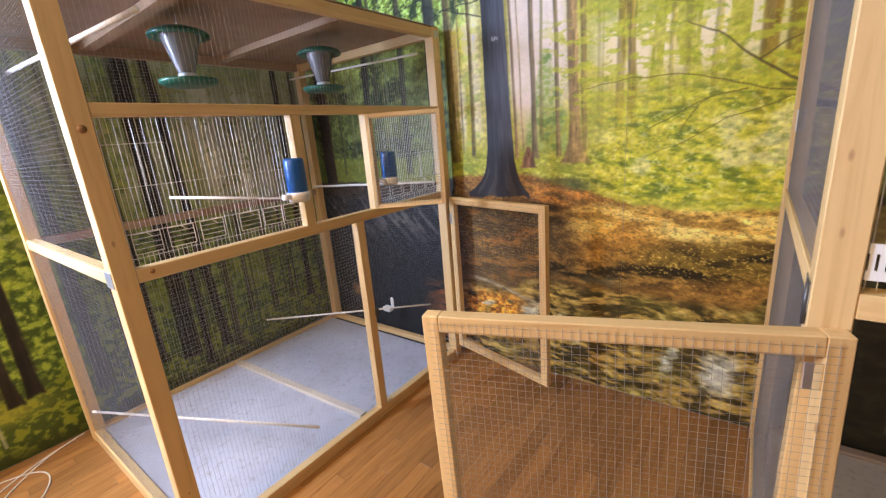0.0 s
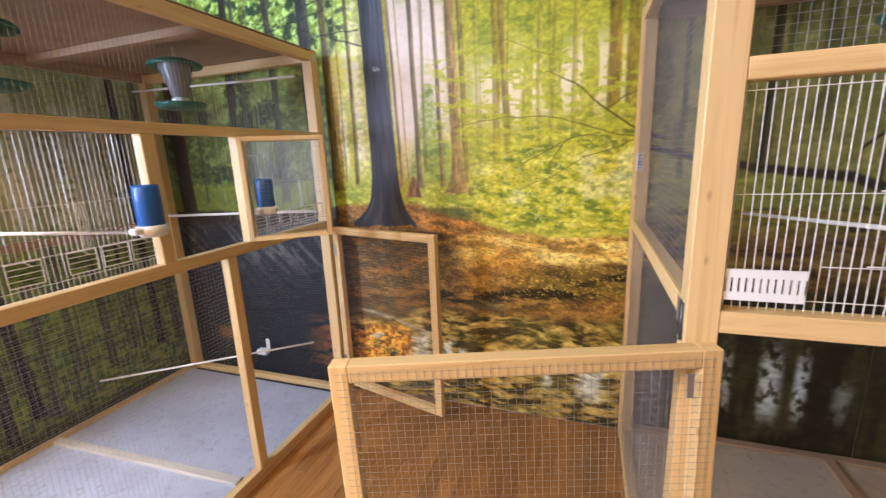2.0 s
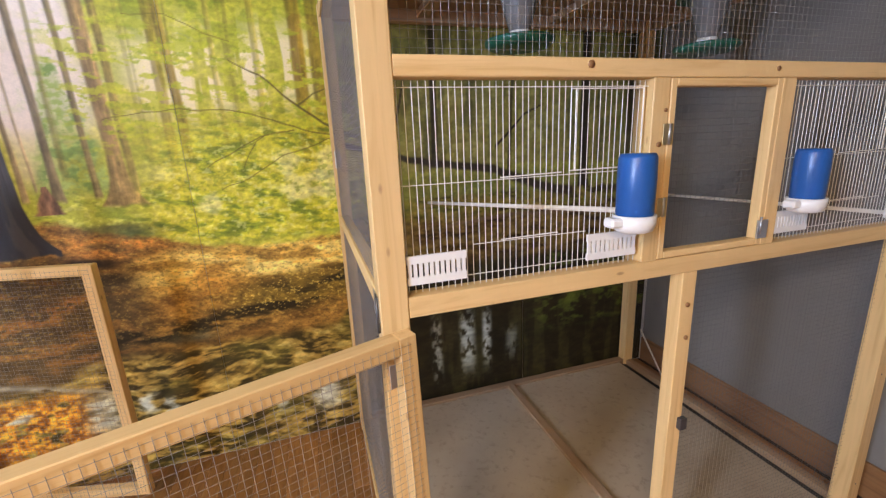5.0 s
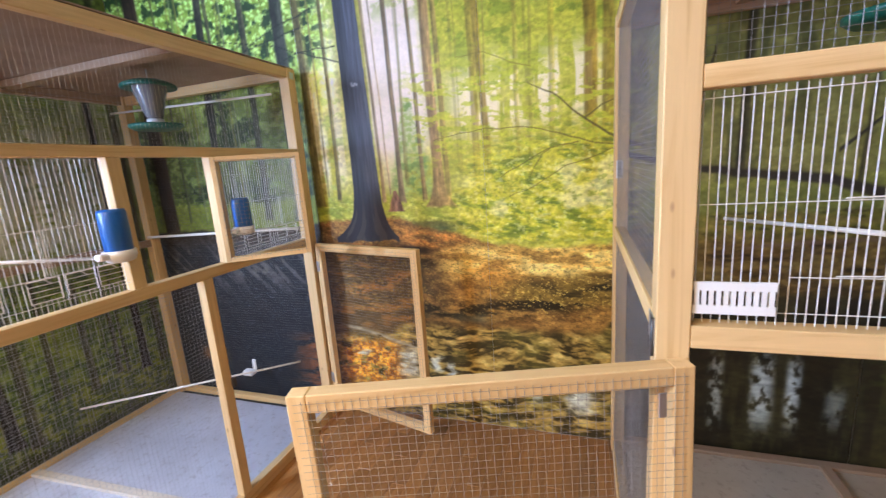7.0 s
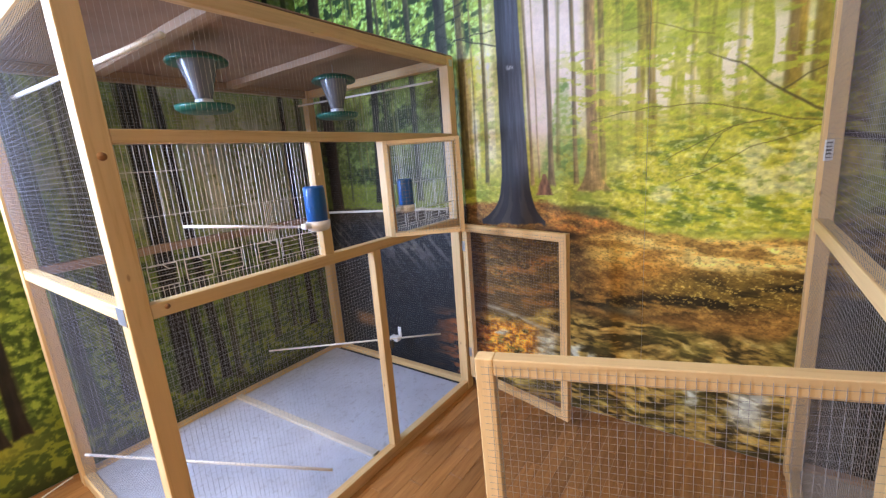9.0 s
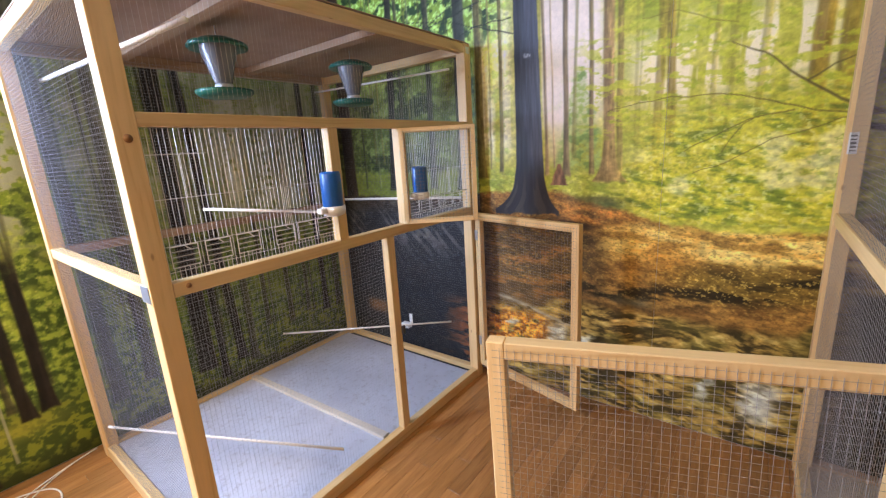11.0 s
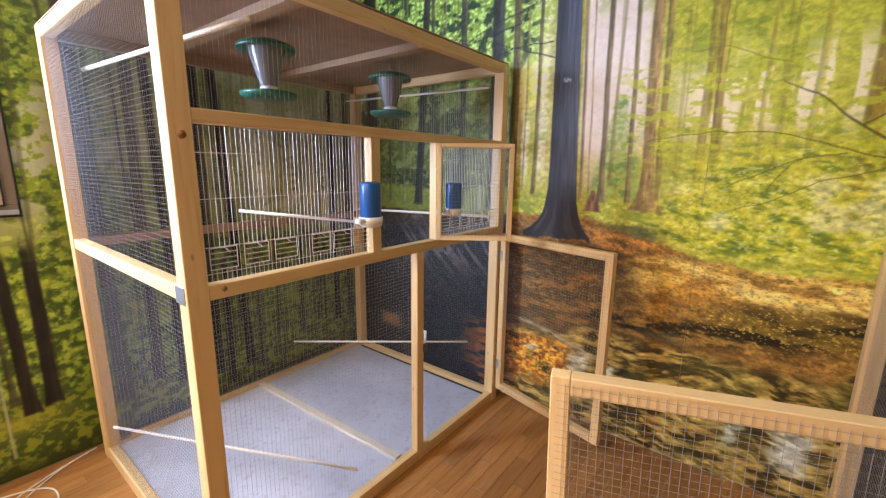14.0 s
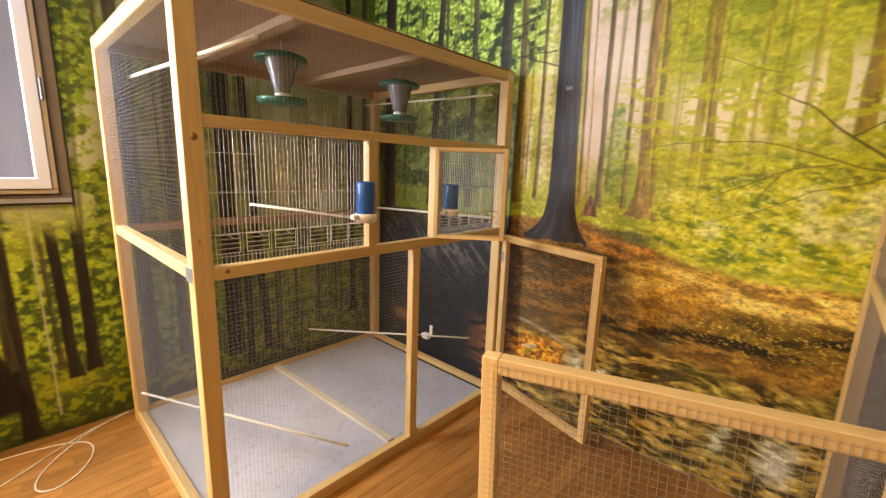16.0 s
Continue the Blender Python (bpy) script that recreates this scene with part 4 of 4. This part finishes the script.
    for a, b in bars:
        bar = new("bar", BAR)
        bar.parent = ob
        d = Vector(b) - Vector(a)
        bar.matrix_basis = Matrix.Translation(a) @ d.to_track_quat("Z", "Y").to_matrix().to_4x4() @ Matrix.Diagonal((1, 1, d.length / BARLEN, 1))
    return ob


def slotted_cover(parent, u0, u1, z0, z1):
    """A white plate pierced by a row of upright slots."""
    n = 10
    bm = bmesh.new()
    v0, v1 = 0.006, 0.011
    cells = [(u0, u1, z0, z0 + 0.016), (u0, u1, z1 - 0.016, z1)]
    pitch = (u1 - u0 - 0.012) / n
    for k in range(n + 1):
        c = u0 + 0.006 + k * pitch
        cells.append((max(u0, c - 0.0036), min(u1, c + 0.0036), z0 + 0.016, z1 - 0.016))
    for a, b, c, d in cells:
        k = len(bm.verts)
        bmesh.ops.create_cube(bm, size=1)
        bm.verts.ensure_lookup_table()
        for q in bm.verts[k:]:
            q.co = ((a + b) / 2 + q.co.x * (b - a), (v0 + v1) / 2 + q.co.y * (v1 - v0), (c + d) / 2 + q.co.z * (d - c))
    return part("slotted_cover", bm, WHITEPLASTIC, parent, "white slotted plastic cover")


def aviary(m, label, stile, open_left, back_mesh, front_style, plan, d, tray, wire):
    """A timber aviary: own x along the front, own y into its depth."""
    a = thing("aviary", m, label, "aviary", "aviaries")
    w, h, p = AW, AH, POST
    (LOW0, LOW1), (UP0, UP1), ua, ub = plan["low"], plan["up"], plan["ua"], plan["ub"]
    for x0, y0 in ((0, 0), (w - p, 0), (0, d - p), (w - p, d - p)):
        box("post", (x0, y0, 0), (x0 + p, y0 + p, h - 0.0), PINE, a)
    q = 0.004
    # front rails
    box("front_rail", (p, q, h - 0.05), (w - p, 0.044, h - 0.002), PINE, a)
    box("front_rail", (p, 0.001, UP0), (w - p, 0.044, UP1), PINE, a)
    box("front_rail", (p, 0.001, LOW0), (w - p, 0.044, LOW1), PINE, a)
    box("bottom_rail", (p, q, 0), (w - p, 0.044, 0.058), PINE, a)
    # back and side rails
    for z0, z1 in ((0, 0.058), (LOW0, LOW1), (h - 0.05, h - 0.002)):
        if back_mesh or z0 != LOW0:
            box("back_rail", (p, d - 0.048, z0), (w - p, d - q, z1), PINE if z0 < LOW0 and back_mesh else SHADEDPINE, a)
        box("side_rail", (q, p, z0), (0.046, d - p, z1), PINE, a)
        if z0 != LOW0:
            box("side_rail", (w - 0.046, p, z0), (w - q, d - p, z1), PINE if back_mesh else SHADEDPINE, a)
    # uprights in the front
    for u in (ua, ub):
        box("upright", (u[0], 0.002, LOW1), (u[1], 0.043, UP0), PINE, a)
    box("upright", (stile, 0.003, 0.058), (stile + 0.046, 0.043, LOW0), PINE, a)
    # roof board and rafters
    box("roof_board", (0.003, 0.003, h), (w - 0.003, d - 0.003, h + 0.006), ROOFBOARD, a, "brown hardboard roof", 0.001)
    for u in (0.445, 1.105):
        box("rafter", (u - 0.03, 0.046, h - 0.034), (u + 0.03, d - 0.05, h - 0.001), SHADEDPINE, a)
    # floor sheets with a strip between
    mid = 0.831 if back_mesh else 0.858
    box("floor_sheet", (0.050, 0.048, 0.030), (mid - 0.002, d - 0.052, 0.046), tray, a, "pale speckled floor sheet", 0.001)
    box("floor_sheet", (mid + 0.002, 0.048, 0.030), (w - 0.092, d - 0.052, 0.046), tray, a, "pale speckled floor sheet", 0.001)
    skew = 2.5 if back_mesh else 0.0
    part("floor_strip", box_bm(d - 0.10, 0.041, 0.018, 0.002), PALEWOOD if back_mesh else SHADEDPINE, a, "narrow wooden strip", pose(mid, d / 2 - 0.002, 0.0555, 0, 0, 90 + skew))
    # Black sheet added below, so the gaps round the floor sheets look shaded.
    box("gap_backing", (0.047, 0.046, 0.008), (w - 0.047, d - 0.05, 0.028), ROD, a, "black sheet that stands for the shade in the floor gap", 0)
    # wire mesh
    mz = [(0.058, LOW0), (LOW1, h - 0.05)]
    for z0, z1 in mz:
        for x0 in (0.012, w - 0.012):
            wire_mesh("wire_mesh", (x0, 0.03, z0 - 0.02), (0, 1, 0), (0, 0, 1), d - 0.06, z1 - z0 + 0.04, a, "galvanised square wire mesh", None, DARKWIRE if x0 > 0.1 else SIDEWIRE if back_mesh else wire)
        if back_mesh:
            wire_mesh("wire_mesh", (0.03, d - 0.05, z0 - 0.02), (1, 0, 0), (0, 0, 1), w - 0.06, z1 - z0 + 0.04, a, "galvanised square wire mesh", None, wire)
    wire_mesh("wire_mesh", (0.03, 0.048, UP1 - 0.02), (1, 0, 0), (0, 0, 1), w - 0.06, h - 0.05 - UP1 + 0.04, a, "cream upright wires", None, CREAMWIRE if back_mesh else wire, not back_mesh)
    if open_left:
        wire_mesh("wire_mesh", (stile + 0.02, 0.048, 0.04), (1, 0, 0), (0, 0, 1), w - stile - 0.05, LOW0 - 0.02, a, "galvanised square wire mesh", None, DARKWIRE)
    else:
        wire_mesh("wire_mesh", (0.03, 0.048, 0.04), (1, 0, 0), (0, 0, 1), stile, LOW0 - 0.02, a, "galvanised square wire mesh", None, wire)
    # cage fronts
    wire_front("cage_front", p, ua[0], a, front_style, plan)
    wire_front("cage_front", ub[1], w - p, a, front_style, plan)
    # plates and screws
    for x0 in (-0.002, w):
        plate("corner_plate", (x0, 0.012, LOW0 - 0.004), (x0 + 0.002, 0.074, LOW1 + 0.006), a)
        plate("corner_plate", (x0, 0.012, h - 0.055), (x0 + 0.002, 0.05, h - 0.01), a)
    plate("corner_plate", (w - 0.044, -0.002, h - 0.052), (w - 0.014, 0.0, h - 0.018), a)
    if front_style == 0:
        slotted_cover(a, p + 0.002, p + 0.128, 1.155, 1.215)
        slotted_cover(a, ua[0] - 0.150, ua[0] - 0.016, 1.155, 1.215)
        slotted_cover(a, ub[1] + 0.002, ub[1] + 0.128, 1.155, 1.215)
        slotted_cover(a, w - p - 0.128, w - p - 0.002, 1.155, 1.215)
    for x0, y0, z0 in ((0.029, 0, 0.30), (w - 0.03, 0, 0.6), (w - 0.03, 0, 0.15)):
        s = rod("screw", (x0, -0.0012, z0), (x0, 0.004, z0), 0.0026, DARKMETAL, a, "countersunk screw head", 8)
    return a


LEFT = pose(0, -1.706, 0, 0, 0, 90)
RIGHT = pose(1.571, -1.157, 0)
LEFT_AVIARY = aviary(LEFT, "tall pine aviary with wire mesh and open doors", 0.946, False, True, 1, WEST, 1.275, TRAY, LITWIRE)
RIGHT_AVIARY = aviary(RIGHT, "tall pine aviary with wire mesh and slotted covers", 0.762, True, False, 0, EAST, 1.215, TRAYDIM, ZINC)

KNOT = mat("dark_knot", (0.30, 0.145, 0.055), 0.5)


def knots(a, places):
    for u, z, r in places:
        rod("knot", (u, -0.0003, z), (u, 0.0035, z), r, KNOT, a, "brown knot in the timber", 16)


knots(LEFT_AVIARY, ((0.030, 1.522, 0.0115), (0.10, 1.094, 0.008)))
knots(RIGHT_AVIARY, ((0.465, 1.570, 0.008), (0.785, 0.999, 0.006), (0.790, 0.906, 0.006), (0.650, 1.405, 0.006), (0.662, 1.478, 0.004), (0.988, 1.566, 0.006)))
plate("latch", (0.790, -0.012, 0.63), (0.812, 0.002, 0.665), RIGHT_AVIARY, DARKMETAL, "dark metal latch")
plate("latch", (0.985, -0.010, 0.575), (1.003, 0.002, 0.615), LEFT_AVIARY, DARKMETAL, "dark metal latch")

# ---- doors ----
low = door_leaf("aviary_door", Matrix.Translation((0.012, -0.018, 0.088)) @ pose(0, 0, 0, 0, 0, -14.0), 0.705, 0.982, "open pine door with wire mesh, hinged low on the aviary", -1, "door", "aviary doors", 0.040)
gate = door_leaf("aviary_door", Matrix.Translation((1.652, -1.164, 0.088)) @ pose(0, 0, 0, 0, 0, 180 + 17.0) @ pose(0, 0, 0, 0, 1.5, 0), 0.752, 0.982, "open pine door with wire mesh, standing into the room", 1, "door", "aviary doors", 0.038, 0.036)
small = door_leaf("aviary_hatch", Matrix.Translation((0.016, -0.648, 1.114)) @ pose(0, 0, 0, 0, 0, 38), 0.345, 0.437, "small open pine hatch with wire mesh", -1, "hatch", "aviary hatches", 0.021, 0.028)
shut = door_leaf("aviary_hatch", Matrix.Translation((2.2445, -1.142, 1.134)), 0.3365, 0.411, "small closed pine hatch with wire mesh and latch", 1, "hatch", "aviary hatches", 0.017, 0.028, DARKWIRE)
for z in (0.10, 0.30):
    rod("hinge", (0.001, 0.021, z), (0.001, 0.021, z + 0.045), 0.0065, BRASS, small, "brass hinge barrel", 10)
for z in (0.105, 0.27):
    plate("hinge", (-0.017, -0.0180, z), (0.010, -0.0158, z + 0.045), shut, BRASS, "brass hinge")
    rod("hinge_pin", (0.0, -0.0185, z), (0.0, -0.0185, z + 0.045), 0.0028, STEEL, shut, "steel hinge pin", 8)
plate("latch", (0.312, -0.0195, 0.018), (0.348, -0.0158, 0.066), shut, STEEL, "steel bolt latch")
rod("bolt", (0.318, -0.022, 0.03), (0.318, -0.022, 0.075), 0.003, STEEL, shut, "steel bolt", 8)
for d, hh in ((low, 0.982), (gate, 0.982)):
    for z in (0.14, hh - 0.16):
        plate("hinge", (-0.004, -0.020, z), (0.022, -0.0175, z + 0.06), d, STEEL, "steel hinge")
plate("hinge", (0.052, 0.0185, 0.885), (0.066, 0.021, 0.935), gate, STEEL, "steel hinge plate")

# ---- small fittings ----
hinge_pair = thing("strap_hinge", pose(1.571, -1.125, 1.10), "dark metal hinge screwed to the aviary post", "hinge")
part("leaf", box_bm(0.003, 0.030, 0.075, 0.001), DARKMETAL, hinge_pair, "", pose(-0.0015, 0, 0))
rod("pin", (-0.004, -0.017, -0.038), (-0.004, -0.017, 0.038), 0.0035, DARKMETAL, hinge_pair, "", 8)
sticker = thing("label_sticker", pose(1.592, -0.0006, 1.382), "small white sticker with a dark bar pattern on the post", "sticker")
part("paper", box_bm(0.026, 0.0008, 0.075, 0), PAPER, sticker)
for k in range(5):
    part("bar_line", box_bm(0.016, 0.0006, 0.004 + 0.002 * (k % 3), 0), INK, sticker, "", pose(0, -0.0006, -0.026 + 0.013 * k))
stick = rod("stick", (3.345, 0.02, 0.235), (3.335, -0.20, 0.004), 0.005, DOWEL, None, "thin wooden stick leaning beside the aviary", 8)
tagged(stick, "", "stick")

# ---- feeders, bottles, perches ----
for base, plan in ((LEFT, WEST), (RIGHT, EAST)):
    for u in (0.530, 1.215) if plan is WEST else (0.566, 1.316):
        feeder(base @ pose(u, 0.43 if plan is WEST else 0.50, 1.706), "bird feeders")
    bottle(base @ pose(plan["ua"][0] - (0.066 if plan is EAST else 0.046), -0.038, 1.222) @ Matrix.Scale(1.15, 4), "water bottles")
    bottle(base @ pose(plan["ub"][1] + 0.036, -0.038, 1.218) @ Matrix.Scale(1.08, 4), "water bottles")


def perch(a, b, label, r=0.006):
    ob = rod("perch", a, b, r, DOWEL, None, label, 10)
    return tagged(ob, "", "perch", "perches")


perch((-1.03, -1.702, 0.255), (0.004, -1.146, 0.206), "thin pale wooden dowel near the aviary floor")
perch((-1.222, -0.650, 0.262), (-0.212, -0.030, 0.332), "thin pale wooden dowel low across the corner")
perch((-0.030, -1.462, 1.855), (-1.26, -1.57, 1.850), "pale wooden dowel under the aviary roof", 0.009)
perch((-0.010, -0.195, 1.853), (-1.20, -0.150, 1.888), "pale wooden dowel under the aviary roof")
perch((-0.03, -1.06, 1.232), (-0.30, -1.40, 1.283), "pale wooden dowel behind the white wire front", 0.0055)
perch((-0.055, -0.075, 1.168), (-1.222, -0.075, 1.130), "pale wooden dowel along the end of the aviary", 0.008)
perch((3.232, -0.05, 1.114), (3.232, -1.10, 1.149), "pale wooden dowel along the end of the aviary", 0.007)
perch((1.990, -0.02, 1.160), (2.185, -1.10, 1.252), "pale wooden dowel behind the white wire front", 0.007)

clip = thing("bird_bath", pose(-0.60, -0.055, 0.235), "small white plastic bath hooked on the wire mesh", "bird bath")
part("basin", box_bm(0.075, 0.05, 0.035, 0.008), WHITEPLASTIC, clip, "", pose(0, 0, 0.0))
part("hook", box_bm(0.028, 0.012, 0.075, 0.004), WHITEPLASTIC, clip, "", pose(0.02, 0.03, 0.04))

# ---- curtain, cable ----
CLOTH = mat("printed_curtain_cloth", (0.60, 0.60, 0.62), 0.85)
v = coords(CLOTH, (1, 1, 0.75))
blot = noise_fac(CLOTH, v, 4.2, 2.5, 0.5, 1.4)
rib = noise_fac(CLOTH, coords(CLOTH, (30, 30, 70)), 1.0, 2, 0.5, 1.2)
patch = ramp(CLOTH, blot, [(0.57, (0, 0, 0)), (0.60, (1, 1, 1))])
leafc = ramp(CLOTH, rib, [(0.4, (0.10, 0.17, 0.15)), (0.6, (0.36, 0.42, 0.40))])
link(CLOTH, mixed(CLOTH, patch, (0.60, 0.60, 0.62), leafc), bsdf(CLOTH).inputs["Base Color"])


CLOTHBAND = mat("white_cloth_band", (0.70, 0.68, 0.66), 0.85)


def curtain():
    nu, nv = 90, 70
    verts, faces = [], []
    for j in range(nv + 1):
        z = 1.24 - 1.20 * j / nv
        if z > 0.80:
            k = (z - 0.80) / 0.44
            half, mid = 0.055 + 0.085 * k ** 0.8, -2.50 - 0.02 * k
        else:
            k = (0.80 - z) / 0.76
            half, mid = 0.055 + 0.17 * k ** 0.75, -2.50 - 0.045 * k
        depth = 0.016 + 0.020 * min(1, abs(z - 0.80) * 5)
        for i in range(nu + 1):
            s = 2 * i / nu - 1
            hem = 0.10 * max(0, s) * max(0, (0.80 - z) / 0.76) ** 2
            fold = depth * math.sin(s * 8 + 1.2 * math.sin(4 * z)) + 0.005 * math.sin(23 * s + 5 * z)
            verts.append((WX + 0.105 + fold, mid + half * s, z + hem))
    for j in range(nv):
        for i in range(nu):
            a = j * (nu + 1) + i
            faces.append((a, a + 1, a + nu + 2, a + nu + 1))
    ob = raw("curtain", verts, faces, CLOTH)
    for p in ob.data.polygons:
        p.use_smooth = True
    sol = ob.modifiers.new("thickness", "SOLIDIFY")
    sol.thickness = 0.002
    return tagged(ob, "white curtain with green leaf print, tied in the middle", "curtain")


curtain()
tie = thing("curtain_tie", pose(WX + 0.105, -2.50, 0.80), "white cloth band tied round the curtain", "curtain tie")
part("band", lathe_bm([(0.050, -0.012), (0.058, -0.010), (0.060, 0.0), (0.058, 0.010), (0.050, 0.012)], 24), CLOTHBAND, tie, "", Matrix.Diagonal((0.62, 1.04, 1, 1)), True)
CABINET = plain_wall("grey_cabinet_lacquer", (0.34, 0.34, 0.35), 0.5)
cab = thing("low_cabinet", pose(-1.295, -3.02, 0), "pale grey low cabinet standing beside the curtain", "cabinet")
part("body", box_bm(0.14, 0.56, 1.10, 0.004), CABINET, cab, "", pose(0, 0, 0.555))
part("plinth", box_bm(0.12, 0.52, 0.02, 0), ROD, cab, "dark plinth", pose(0, 0, 0.01))
part("top", box_bm(0.15, 0.57, 0.02, 0.004), CABINET, cab, "", pose(0.002, 0, 1.115))
CORD = mat("white_cable", (0.74, 0.70, 0.64), 0.45)


def cable(points, label):
    cu = bpy.data.curves.new("power_cable", "CURVE")
    cu.dimensions, cu.bevel_depth, cu.bevel_resolution, cu.resolution_u = "3D", 0.0036, 2, 8
    sp = cu.splines.new("NURBS")
    sp.points.add(len(points) - 1)
    for q, p in zip(sp.points, points):
        q.co = (p[0], p[1], 0.0045, 1)
    sp.use_endpoint_u, sp.order_u = True, 4
    cu.materials.append(CORD)
    return tagged(new("power_cable", cu), label, "cable")


cable([(-1.36, -1.72), (-1.33, -1.84), (-1.22, -1.98), (-1.05, -2.12), (-0.90, -2.15), (-0.86, -2.05), (-0.98, -1.94), (-1.12, -1.90), (-1.22, -1.94), (-1.28, -2.10), (-1.31, -2.35), (-1.33, -2.60), (-1.345, -2.85)], "white power cable looped loosely on the parquet")
cable([(-1.345, -1.76), (-1.30, -1.92), (-1.16, -2.10), (-1.02, -2.28), (-0.98, -2.50), (-1.05, -2.75)], "white power cable lying on the parquet")

# ---- parquet ----
SW, SL = 0.070, 0.49


def strip_mesh(name, width, length):
    bm = box_bm(width - 0.0010, length - 0.0010, 0.0055, 0)
    top = [e for e in bm.edges if all(q.co.z > 0 for q in e.verts)]
    bmesh.ops.bevel(bm, geom=top, offset=0.0007, segments=1, affect="EDGES")
    me = bpy.data.meshes.new(name)
    bm.to_mesh(me)
    bm.free()
    me.materials.append(OAK)
    return me


STRIP = strip_mesh("floor_strip", SW, SL)
rest_v, rest_f = [], []
proto_v = [tuple(q.co) for q in STRIP.vertices]
proto_f = [tuple(p.vertices) for p in STRIP.polygons]
count = 0
rows = int((EX - WX) / SW) + 1
for i in range(rows):
    cx = WX + SW * (i + 0.5)
    if cx + SW / 2 > EX:
        break
    y = SY - SL * ((i * 0.37) % 1.0)
    while y < NY:
        y0, y1 = max(y, SY), min(y + SL, NY)
        if y1 - y0 > 0.02:
            cy, k = (y0 + y1) / 2, (y1 - y0) / SL
            near = (0.0 < cx < 1.62 and cy > -2.4) or (cx <= 0.0 and -2.75 < cy < -1.60)
            if near and count < 300:
                ob = new("floor_plank", STRIP)
                ob.parent = floor
                ob.matrix_parent_inverse = floor.matrix_basis.inverted()
                ob.location = (cx, cy, -0.00275)
                ob.scale = (1, k, 1)
                count += 1
            else:
                n = len(rest_v)
                rest_v += [(cx + q[0], cy + q[1] * k, -0.00275 + q[2]) for q in proto_v]
                rest_f += [tuple(n + j for j in f) for f in proto_f]
        y += SL
rest = raw("parquet_remainder", rest_v, rest_f, OAK, floor, "oak parquet strips", floor.matrix_basis.inverted())
tagged(rest, kind="stuff")
